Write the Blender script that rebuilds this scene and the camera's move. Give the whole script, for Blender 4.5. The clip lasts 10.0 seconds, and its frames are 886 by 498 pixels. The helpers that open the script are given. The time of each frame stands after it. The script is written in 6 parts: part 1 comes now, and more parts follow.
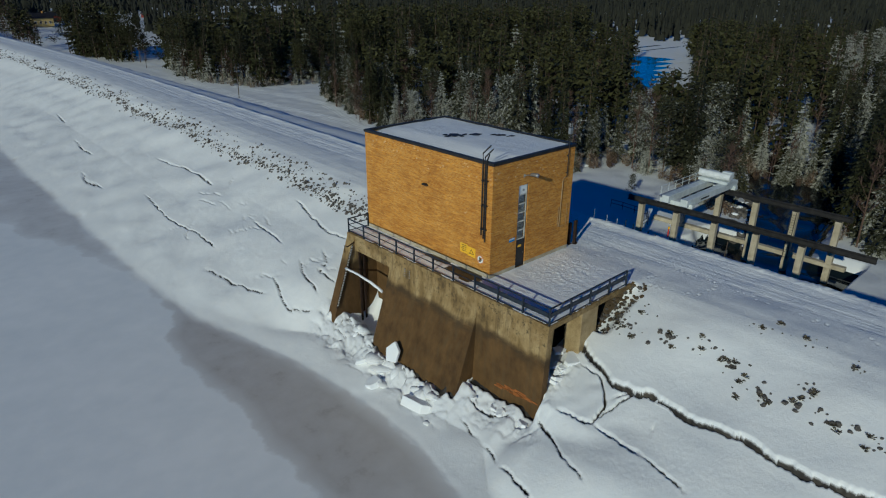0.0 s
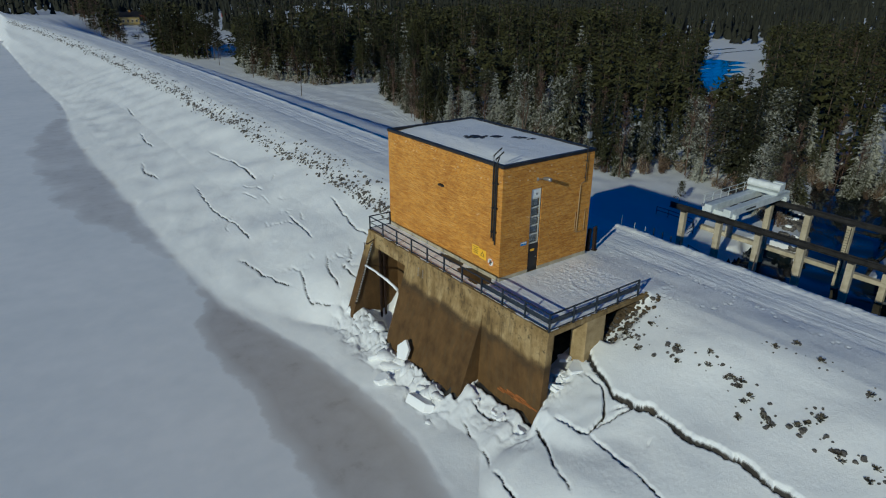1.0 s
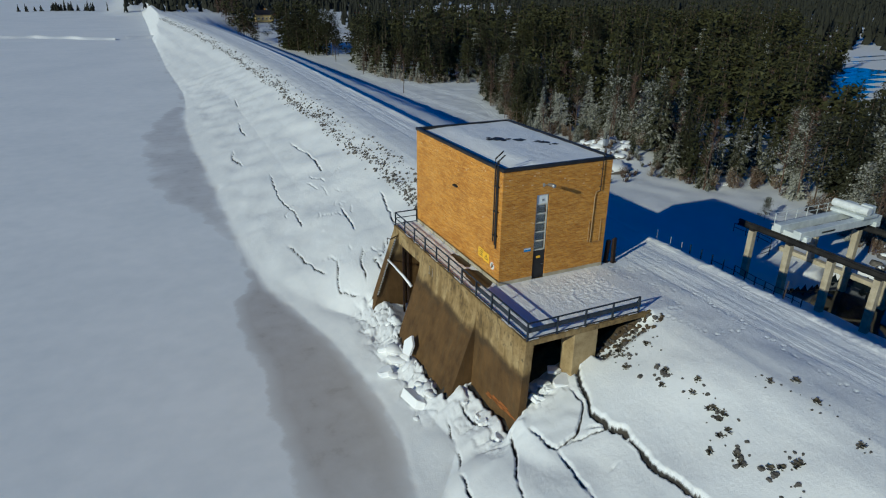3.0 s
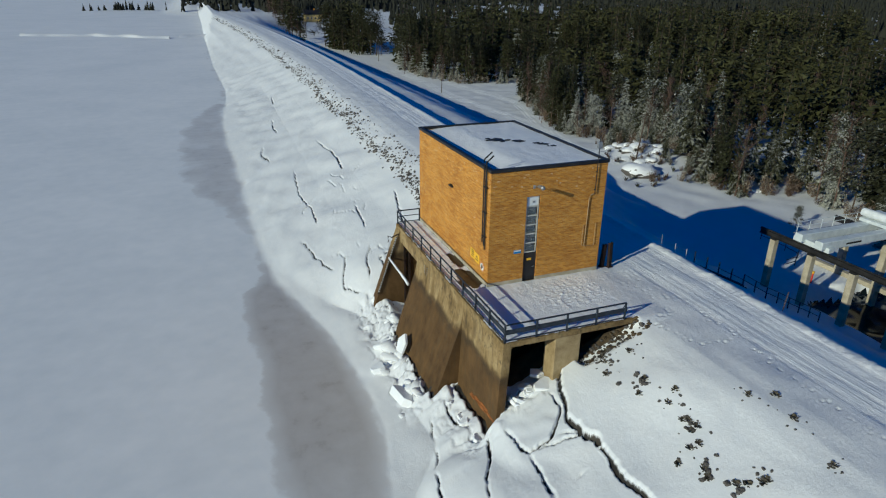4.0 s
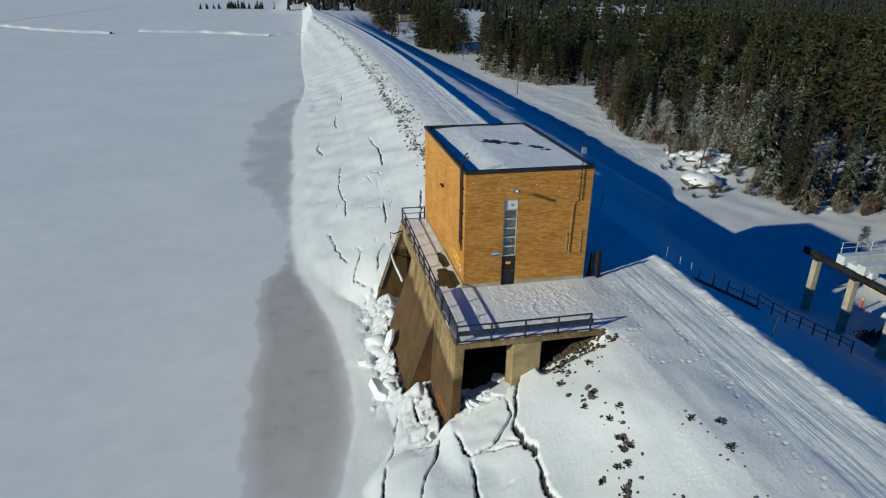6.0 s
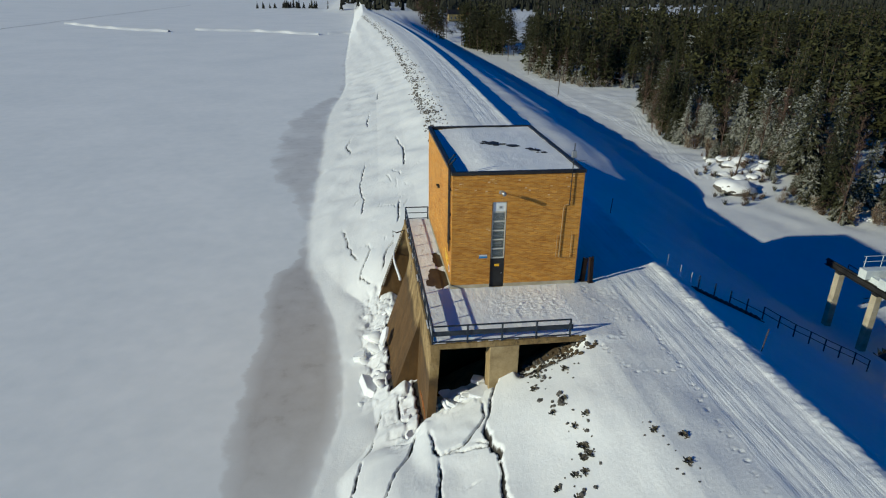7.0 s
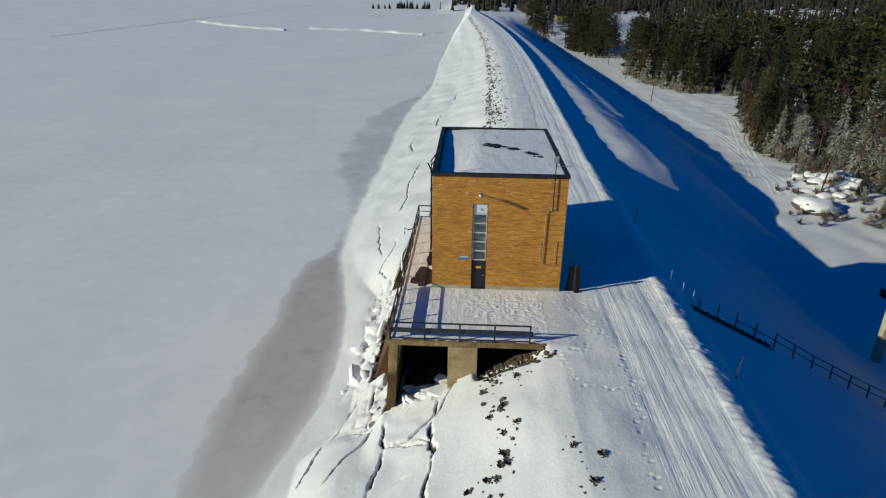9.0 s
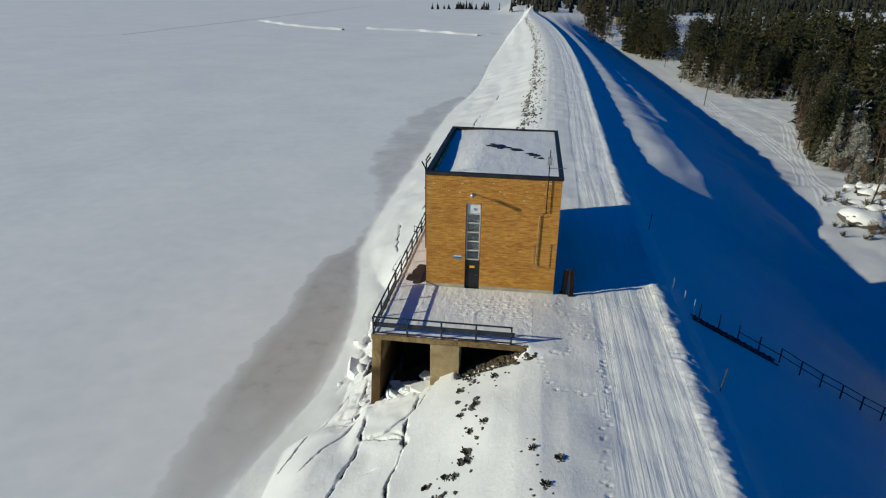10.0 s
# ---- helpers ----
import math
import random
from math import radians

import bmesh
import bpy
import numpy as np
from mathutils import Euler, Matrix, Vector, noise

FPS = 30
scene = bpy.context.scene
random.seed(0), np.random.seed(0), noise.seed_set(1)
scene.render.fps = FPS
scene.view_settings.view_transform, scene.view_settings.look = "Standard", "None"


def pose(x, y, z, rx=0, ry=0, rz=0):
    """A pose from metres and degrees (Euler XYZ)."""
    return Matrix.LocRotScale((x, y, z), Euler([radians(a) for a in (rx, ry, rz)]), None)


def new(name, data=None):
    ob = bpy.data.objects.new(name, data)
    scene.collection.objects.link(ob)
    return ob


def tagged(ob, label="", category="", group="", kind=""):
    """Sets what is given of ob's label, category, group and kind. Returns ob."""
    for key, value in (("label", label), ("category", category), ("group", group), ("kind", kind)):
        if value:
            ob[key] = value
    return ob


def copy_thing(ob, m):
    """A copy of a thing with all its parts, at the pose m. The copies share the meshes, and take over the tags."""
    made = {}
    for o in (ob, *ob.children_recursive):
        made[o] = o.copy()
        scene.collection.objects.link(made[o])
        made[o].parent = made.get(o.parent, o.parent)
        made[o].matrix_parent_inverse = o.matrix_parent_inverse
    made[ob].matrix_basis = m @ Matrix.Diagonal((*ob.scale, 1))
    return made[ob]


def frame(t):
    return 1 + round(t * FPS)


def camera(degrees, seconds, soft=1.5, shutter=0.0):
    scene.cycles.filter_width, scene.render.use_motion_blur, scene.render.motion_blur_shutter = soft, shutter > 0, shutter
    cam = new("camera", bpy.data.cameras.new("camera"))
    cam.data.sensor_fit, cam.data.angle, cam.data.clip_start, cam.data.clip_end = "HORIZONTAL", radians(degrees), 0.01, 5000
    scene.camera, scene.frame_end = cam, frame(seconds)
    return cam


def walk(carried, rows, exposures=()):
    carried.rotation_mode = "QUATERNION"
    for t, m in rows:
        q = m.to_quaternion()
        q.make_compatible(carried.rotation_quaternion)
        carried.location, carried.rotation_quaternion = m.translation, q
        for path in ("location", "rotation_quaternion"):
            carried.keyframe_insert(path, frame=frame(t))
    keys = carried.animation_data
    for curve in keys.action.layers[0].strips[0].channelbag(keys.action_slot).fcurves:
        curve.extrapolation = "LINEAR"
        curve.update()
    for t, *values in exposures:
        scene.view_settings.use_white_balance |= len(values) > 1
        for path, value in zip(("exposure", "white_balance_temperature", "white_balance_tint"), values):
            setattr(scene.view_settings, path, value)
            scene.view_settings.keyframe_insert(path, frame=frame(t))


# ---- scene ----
cam = camera(70.7, 10.0, soft=1.15)
METRES, EYE, TILT, LEAN, TURN = 36.0, 17.5, 0.0, 0.0, -42.6
START_X, START_Y = -27.2, -25.1
ROWS = [
    (0.0, 0.0, 0.0, 0.0, 0.16, -22.64, -0.38),
    (0.5, 0.0466, 0.0, 0.0012, 3.05, -22.65, -0.43),
    (1.0, 0.094, 0.0025, 0.0028, 6.36, -22.66, -0.4),
    (1.5, 0.1415, 0.0073, 0.0038, 10.01, -22.69, -0.46),
    (2.0, 0.19, 0.0144, 0.005, 12.24, -22.71, -0.48),
    (2.5, 0.2378, 0.0245, 0.0056, 14.85, -22.72, -0.49),
    (4.0, 0.3776, 0.0654, 0.0073, 21.74, -22.75, -0.5),
    (4.5, 0.4227, 0.0824, 0.0074, 23.95, -22.76, -0.53),
    (5.0, 0.4675, 0.1016, 0.0079, 26.16, -22.78, -0.55),
    (5.5, 0.5117, 0.1223, 0.0084, 28.34, -22.79, -0.57),
    (7.0, 0.645, 0.1968, 0.0138, 35.21, -22.87, -0.6),
    (7.5, 0.6889, 0.226, 0.0152, 37.71, -22.88, -0.61),
    (8.0, 0.7317, 0.2564, 0.0163, 40.24, -22.88, -0.6),
    (8.5, 0.773, 0.289, 0.017, 42.77, -22.9, -0.63),
    (9.0, 0.8133, 0.323, 0.0176, 45.28, -22.89, -0.61),
    (9.5, 0.8525, 0.3587, 0.0178, 47.9, -22.89, -0.61),
    (10.0, 0.8897, 0.3954, 0.0183, 50.61, -22.9, -0.65),
]
EXPOSURES = [(0.0, -0.77, 4900, -14), (2.0, -0.55, 4900, -14), (4.5, -0.29, 5050, -14), (7.0, -0.17, 5250, -14), (8.5, -0.1, 5400, -13), (10.0, -0.07, 5500, -13)]
walk(cam, [(t, pose(START_X, START_Y, EYE, TILT, LEAN, TURN) @ pose(METRES * x, METRES * y, METRES * z, 90 + pitch, roll, yaw)) for t, x, y, z, yaw, pitch, roll in ROWS], EXPOSURES)

# ---- light: low winter sun from over the lake, clear sky ----
SUN_TURN, SUN_HEIGHT = 21.5, 20.0
sun = new("sun", bpy.data.lights.new("sun", "SUN"))
sun.data.energy, sun.data.angle, sun.data.color = 4.85, radians(0.53), (1.0, 0.78, 0.56)
way = Vector((math.cos(radians(SUN_TURN)), math.sin(radians(SUN_TURN)), -math.tan(radians(SUN_HEIGHT))))
sun.rotation_euler = way.to_track_quat("-Z", "Y").to_euler()
world = bpy.data.worlds.new("winter_sky")
scene.world = world
world.use_nodes = True
sky = world.node_tree.nodes.new("ShaderNodeTexSky")
sky.sky_type, sky.sun_disc = "NISHITA", False
sky.sun_elevation, sky.sun_rotation = radians(SUN_HEIGHT), math.atan2(-way.x, -way.y)
sky.air_density, sky.dust_density, sky.ozone_density = 0.75, 0.0, 10.0
backing = world.node_tree.nodes["Background"]
backing.inputs["Strength"].default_value = 0.075
deep = world.node_tree.nodes.new("ShaderNodeHueSaturation")
deep.inputs["Saturation"].default_value, deep.inputs["Hue"].default_value = 1.4, 0.505
world.node_tree.links.new(sky.outputs["Color"], deep.inputs["Color"])
world.node_tree.links.new(deep.outputs["Color"], backing.inputs["Color"])

# ---- materials ----
def material(name, rough=0.8, metal=0.0):
    m = bpy.data.materials.new(name)
    m.use_nodes = True
    tree = m.node_tree
    bsdf = tree.nodes["Principled BSDF"]
    bsdf.inputs["Roughness"].default_value, bsdf.inputs["Metallic"].default_value = rough, metal
    bsdf.inputs["Specular IOR Level"].default_value = 0.3
    return m, tree, bsdf


def node(tree, kind, links=(), **values):
    n = tree.nodes.new("ShaderNode" + kind)
    for key, value in values.items():
        n.inputs[key].default_value = value
    for socket, source in links:
        tree.links.new(source, n.inputs[socket])
    return n


def coords(tree, scale=(1, 1, 1)):
    c = tree.nodes.new("ShaderNodeTexCoord")
    m = tree.nodes.new("ShaderNodeMapping")
    m.inputs["Scale"].default_value = scale
    tree.links.new(c.outputs["Object"], m.inputs["Vector"])
    return m.outputs["Vector"]


def noise_at(tree, vec, scale, detail=4.0, rough=0.55):
    n = node(tree, "TexNoise", [("Vector", vec)], Scale=scale, Detail=detail, Roughness=rough)
    return n.outputs["Fac"]


def ramp(tree, fac, stops):
    r = tree.nodes.new("ShaderNodeValToRGB")
    els = r.color_ramp.elements
    for k, (at, col) in enumerate(stops):
        e = els[k] if k < 2 else els.new(at)
        e.position, e.color = at, (*col, 1) if len(col) == 3 else col
    tree.links.new(fac, r.inputs["Fac"])
    return r.outputs["Color"]


def grey(v):
    return (v, v, v)


def mixed(tree, fac, a, b):
    n = tree.nodes.new("ShaderNodeMix")
    n.data_type = "RGBA"
    for socket, v in ((n.inputs[6], a), (n.inputs[7], b)):
        if isinstance(v, tuple):
            socket.default_value = (*v, 1)
        else:
            tree.links.new(v, socket)
    if isinstance(fac, float):
        n.inputs[0].default_value = fac
    else:
        tree.links.new(fac, n.inputs[0])
    return n.outputs[2]


def maths(tree, op, a, b=0.0):
    n = tree.nodes.new("ShaderNodeMath")
    n.operation = op
    for k, v in enumerate((a, b)):
        if isinstance(v, (int, float)):
            n.inputs[k].default_value = v
        else:
            tree.links.new(v, n.inputs[k])
    return n.outputs[0]


def relief(tree, bsdf, height, strength=0.4, depth=0.02):
    b = node(tree, "Bump", [("Height", height)], Strength=strength, Distance=depth)
    tree.links.new(b.outputs["Normal"], bsdf.inputs["Normal"])


def worn(name, a, b, big=1.5, small=18.0, rough=0.8, metal=0.0, strength=0.4, depth=0.01, stretch=(1, 1, 1)):
    """A surface of two tones with stains and a fine grain."""
    m, tree, bsdf = material(name, rough, metal)
    vec = coords(tree, stretch)
    stain, grain = noise_at(tree, vec, big, 5.0), noise_at(tree, vec, small, 6.0, 0.65)
    both = maths(tree, "ADD", maths(tree, "MULTIPLY", stain, 0.65), maths(tree, "MULTIPLY", grain, 0.35))
    col = ramp(tree, both, [(0.36, a), (0.64, b)])
    tree.links.new(col, bsdf.inputs["Base Color"])
    tree.links.new(ramp(tree, grain, [(0.3, grey(max(rough - 0.12, 0))), (0.7, grey(min(rough + 0.1, 1)))]), bsdf.inputs["Roughness"])
    relief(tree, bsdf, grain, strength, depth)
    return m


def snow_material(name, tone=0.86, blow=0.35):
    m, tree, bsdf = material(name, 0.55)
    vec = coords(tree)
    big, mid, fine = noise_at(tree, vec, 0.22, 5.0), noise_at(tree, coords(tree, (1, 0.45, 1)), 1.6, 5.0, 0.6), noise_at(tree, vec, 22.0, 3.0)
    tint = ramp(tree, maths(tree, "ADD", maths(tree, "MULTIPLY", big, 0.6), maths(tree, "MULTIPLY", mid, 0.4)),
                [(0.3, (tone * 0.9, tone * 0.92, tone * 0.95)), (0.65, (tone, tone * 0.99, tone * 0.98))])
    tree.links.new(tint, bsdf.inputs["Base Color"])
    h = maths(tree, "ADD", maths(tree, "MULTIPLY", mid, blow), maths(tree, "MULTIPLY", fine, 0.05))
    relief(tree, bsdf, maths(tree, "ADD", h, maths(tree, "MULTIPLY", noise_at(tree, vec, 7.0, 5.0, 0.7), 0.12)), 0.7, 0.25)
    return m


WET_MIDDLE = ((-40, -11.6), (-14, -11.6), (-9, -11.35), (-4, -11.05), (0, -10.8), (5, -10.8), (11, -11.2), (17, -11.95), (21, -12.1), (24.5, -11.75), (30, -11.7), (37, -12.0), (45, -13.2), (55, -14.6), (77, -14.9), (95, -15.5), (112, -14.0), (134, -10.5), (160, -10))
WET_HALF = ((-40, 0.0), (-14, 1.6), (-9, 2.65), (-4, 3.25), (0, 3.6), (5, 3.5), (11, 3.2), (17, 2.85), (21, 2.1), (24.5, 0.95), (30, 0.3), (37, 0.5), (45, 1.9), (55, 3.4), (77, 4.7), (95, 4.5), (112, 3.0), (134, 0.5), (160, 0.0))


def curve_along(tree, value, nodes, low, high):
    """A number read from nodes of (y, number), for y from -40 to 160."""
    n = node(tree, "FloatCurve")
    tree.links.new(value, n.inputs["Value"])
    pts = n.mapping.curves[0].points
    for k, (a, b) in enumerate(nodes):
        p = pts[k] if k < 2 else pts.new(0.5, 0.5)
        p.location = ((a + 40) / 200, (b - low) / (high - low))
    n.mapping.update()
    return maths(tree, "ADD", maths(tree, "MULTIPLY", n.outputs["Value"], high - low), low)


def ground_material():
    """Snow on the dam, driven snow on its crest, wind-scoured snow on the lake ice with bands of wet brown ice along the shore."""
    m, tree, bsdf = material("snowy_ground", 0.55)
    vec = coords(tree)
    sep = node(tree, "SeparateXYZ", [("Vector", vec)])

    def painted(name):
        a = tree.nodes.new("ShaderNodeAttribute")
        a.attribute_name = name
        return a.outputs["Fac"]
    big, mid, fine = noise_at(tree, vec, 0.22, 5.0), noise_at(tree, coords(tree, (1, 0.7, 1)), 1.3, 5.0, 0.6), noise_at(tree, vec, 22.0, 3.0)
    wide, soft_spots, crust = noise_at(tree, vec, 0.06, 5.0), noise_at(tree, vec, 0.5, 5.0, 0.6), noise_at(tree, vec, 6.0, 4.0)
    lake, driven = painted("lake"), painted("driven")
    # snow on land
    snow = ramp(tree, maths(tree, "ADD", maths(tree, "MULTIPLY", big, 0.6), maths(tree, "MULTIPLY", mid, 0.4)),
                [(0.3, (0.72, 0.73, 0.745)), (0.65, (0.80, 0.795, 0.785))])
    streak = noise_at(tree, coords(tree, (5.0, 0.10, 1)), 1.4, 6.0, 0.65)
    packed = ramp(tree, maths(tree, "ADD", maths(tree, "MULTIPLY", streak, 0.75), maths(tree, "MULTIPLY", big, 0.25)), [(0.34, (0.78, 0.785, 0.795)), (0.6, (0.90, 0.895, 0.88))])
    snow = mixed(tree, driven, snow, packed)
    # dark ice and the shade down in the cracks are painted into the snow colour
    crevice_shade = ramp(tree, maths(tree, "ADD", painted("crevice_dark"), maths(tree, "MULTIPLY", maths(tree, "SUBTRACT", fine, 0.5), 0.4)), [(0.42, grey(0.0)), (0.72, grey(1.0))])
    snow = mixed(tree, crevice_shade, snow, ramp(tree, mid, [(0.35, (0.014, 0.014, 0.014)), (0.65, (0.06, 0.05, 0.038))]))
    # snow on the lake
    frost = ramp(tree, maths(tree, "ADD", maths(tree, "MULTIPLY", wide, 0.55), maths(tree, "MULTIPLY", soft_spots, 0.45)),
                 [(0.34, (0.83, 0.84, 0.84)), (0.62, (0.945, 0.94, 0.925))])
    # the wet bands: how far inside their edge
    y = maths(tree, "DIVIDE", maths(tree, "ADD", sep.outputs["Y"], 40.0), 200.0)
    centre, half = curve_along(tree, y, WET_MIDDLE, -40.0, 0.0), curve_along(tree, y, WET_HALF, 0.0, 10.0)
    far = ramp(tree, y, [(0.33, grey(0.0)), (0.40, grey(1.0))])
    wobble = maths(tree, "MULTIPLY", maths(tree, "SUBTRACT", noise_at(tree, vec, 0.16, 4.0), 0.5), maths(tree, "ADD", 1.7, maths(tree, "MULTIPLY", far, 5.5)))
    edge = maths(tree, "SUBTRACT", maths(tree, "ADD", half, wobble), maths(tree, "ABSOLUTE", maths(tree, "SUBTRACT", sep.outputs["X"], centre)))
    ragged = maths(tree, "ADD", maths(tree, "MULTIPLY", edge, 0.35), maths(tree, "MULTIPLY", maths(tree, "SUBTRACT", soft_spots, 0.5), 0.75))
    strength = ramp(tree, y, [(0.12, grey(0.55)), (0.2, grey(0.95)), (0.33, grey(1.0)), (0.42, grey(0.62))])
    patchy = ramp(tree, noise_at(tree, vec, 0.11, 4.0, 0.6), [(0.36, grey(0.5)), (0.58, grey(1.0))])
    strength = maths(tree, "MULTIPLY", strength, mixed(tree, far, (1.0, 1.0, 1.0), patchy))
    wet = maths(tree, "MULTIPLY", ramp(tree, ragged, [(-0.0, grey(0.0)), (0.12, grey(0.5)), (0.5, grey(0.95))]), strength)
    brown = ramp(tree, soft_spots, [(0.30, (0.40, 0.36, 0.32)), (0.42, (0.52, 0.485, 0.45)), (0.75, (0.60, 0.57, 0.54))])
    ice = mixed(tree, wet, frost, brown)
    tree.links.new(mixed(tree, lake, snow, ice), bsdf.inputs["Base Color"])
    tree.links.new(ramp(tree, maths(tree, "MULTIPLY", wet, lake), [(0.0, grey(0.62)), (1.0, grey(0.4))]), bsdf.inputs["Roughness"])
    lumps = noise_at(tree, vec, 7.0, 5.0, 0.7)
    on_land = maths(tree, "ADD", maths(tree, "MULTIPLY", mid, 0.2), maths(tree, "MULTIPLY", maths(tree, "ADD", maths(tree, "MULTIPLY", fine, 0.4), lumps), 0.10))
    on_road = maths(tree, "ADD", maths(tree, "MULTIPLY", streak, 0.26), maths(tree, "MULTIPLY", lumps, 0.06))
    on_lake = maths(tree, "ADD", maths(tree, "MULTIPLY", soft_spots, 0.08), maths(tree, "MULTIPLY", crust, 0.012))
    h = mixed(tree, lake, mixed(tree, driven, on_land, on_road), on_lake)
    relief(tree, bsdf, h, 0.7, 0.25)
    return m


def brick_material():
    m, tree, bsdf = material("yellow_brick", 0.75)
    c = tree.nodes.new("ShaderNodeTexCoord")
    sep = node(tree, "SeparateXYZ", [("Vector", c.outputs["Object"])])
    along = maths(tree, "ADD", sep.outputs["X"], sep.outputs["Y"])
    flat = tree.nodes.new("ShaderNodeCombineXYZ")
    tree.links.new(along, flat.inputs["X"])
    tree.links.new(sep.outputs["Z"], flat.inputs["Y"])
    bricks = tree.nodes.new("ShaderNodeTexBrick")
    tree.links.new(flat.outputs["Vector"], bricks.inputs["Vector"])
    for key, value in (("Scale", 1.0), ("Mortar Size", 0.010), ("Mortar Smooth", 0.2), ("Brick Width", 0.27), ("Row Height", 0.082), ("Bias", -0.1)):
        bricks.inputs[key].default_value = value
    bricks.inputs["Color1"].default_value = (0.36, 0.150, 0.014, 1)
    bricks.inputs["Color2"].default_value = (0.56, 0.265, 0.026, 1)
    bricks.inputs["Mortar"].default_value = (0.50, 0.33, 0.12, 1)
    # runs of bricks of one firing, course by course, and broad weathering over them
    course, place = maths(tree, "SNAP", sep.outputs["Z"], 0.082), maths(tree, "SNAP", along, 0.135)
    spot = tree.nodes.new("ShaderNodeCombineXYZ")
    tree.links.new(maths(tree, "MULTIPLY", place, 0.9), spot.inputs["X"])
    tree.links.new(maths(tree, "MULTIPLY", course, 411.0), spot.inputs["Y"])
    runs = noise_at(tree, spot.outputs["Vector"], 1.0, 1.5, 0.6)
    broad = noise_at(tree, coords(tree, (1, 1, 1.5)), 0.45, 4.0, 0.6)
    patch = maths(tree, "ADD", maths(tree, "MULTIPLY", runs, 0.6), maths(tree, "MULTIPLY", broad, 0.4))
    tone = ramp(tree, patch, [(0.34, (0.72, 0.58, 0.42)), (0.5, (1.0, 0.94, 0.82)), (0.64, (1.2, 1.2, 1.2))])
    # chalky bloom on single bricks, most of it under the roof
    high = ramp(tree, maths(tree, "DIVIDE", sep.outputs["Z"], 7.6), [(0.45, grey(0.0)), (1.0, grey(0.11))])
    bloom = ramp(tree, maths(tree, "ADD", noise_at(tree, spot.outputs["Vector"], 2.3, 2.0, 0.8), high), [(0.73, grey(0.0)), (0.77, grey(0.5))])
    mul = tree.nodes.new("ShaderNodeMix")
    mul.data_type, mul.blend_type = "RGBA", "MULTIPLY"
    mul.inputs[0].default_value = 1.0
    tree.links.new(bricks.outputs["Color"], mul.inputs[6])
    tree.links.new(tone, mul.inputs[7])
    tree.links.new(mixed(tree, bloom, mul.outputs[2], (0.66, 0.55, 0.36)), bsdf.inputs["Base Color"])
    grain = noise_at(tree, coords(tree), 40.0, 3.0)
    h = maths(tree, "ADD", maths(tree, "MULTIPLY", bricks.outputs["Fac"], -1.0), maths(tree, "MULTIPLY", grain, 0.4))
    relief(tree, bsdf, h, 0.3, 0.006)
    return m


def concrete_material():
    """Old concrete: pale and weathered above the old water line, brown below it."""
    m, tree, bsdf = material("concrete", 0.85)
    vec = coords(tree)
    sep = node(tree, "SeparateXYZ", [("Vector", vec)])
    big, mid, fine = noise_at(tree, vec, 0.7, 6.0, 0.6), noise_at(tree, coords(tree, (1, 1, 0.45)), 1.7, 6.0, 0.62), noise_at(tree, vec, 25.0, 4.0, 0.7)
    blotch = maths(tree, "ADD", maths(tree, "MULTIPLY", big, 0.5), maths(tree, "MULTIPLY", mid, 0.5))
    pale = ramp(tree, blotch, [(0.36, (0.11, 0.072, 0.027)), (0.48, (0.25, 0.17, 0.068)), (0.64, (0.40, 0.30, 0.145))])
    stained = ramp(tree, blotch, [(0.36, (0.062, 0.034, 0.011)), (0.52, (0.102, 0.057, 0.018)), (0.68, (0.150, 0.086, 0.029))])
    wander = maths(tree, "MULTIPLY", maths(tree, "SUBTRACT", noise_at(tree, coords(tree, (1, 1, 0.2)), 0.5, 5.0, 0.6), 0.5), 1.4)
    level = maths(tree, "ADD", sep.outputs["Z"], wander)
    at = maths(tree, "DIVIDE", maths(tree, "ADD", level, 3.0), 2.0)
    col = mixed(tree, ramp(tree, at, [(0.28, grey(0.0)), (0.55, grey(1.0))]), stained, pale)
    line = ramp(tree, at, [(0.05, grey(0.0)), (0.22, grey(0.75)), (0.34, grey(0.9)), (0.5, grey(0.0))])
    # the dark tide line, broken into runs; black lichen spots above it
    col = mixed(tree, maths(tree, "MULTIPLY", line, ramp(tree, noise_at(tree, coords(tree, (1, 1, 2.5)), 0.8, 6.0, 0.7), [(0.36, grey(0.1)), (0.56, grey(0.95))])), col, (0.050, 0.034, 0.016))
    spots = ramp(tree, noise_at(tree, vec, 3.2, 6.0, 0.75), [(0.54, grey(0.0)), (0.64, grey(0.85))])
    col = mixed(tree, maths(tree, "MULTIPLY", spots, ramp(tree, at, [(0.5, grey(0.1)), (0.9, grey(1.0))])), col, (0.055, 0.042, 0.024))
    # streaks that ran down from the deck
    runs = ramp(tree, noise_at(tree, coords(tree, (2.2, 2.2, 0.12)), 1.5, 5.0, 0.7), [(0.50, grey(0.0)), (0.66, grey(0.55))])
    col = mixed(tree, runs, col, (0.085, 0.058, 0.027))
    tree.links.new(col, bsdf.inputs["Base Color"])
    relief(tree, bsdf, maths(tree, "ADD", fine, maths(tree, "MULTIPLY", mid, 1.5)), 0.5, 0.03)
    return m


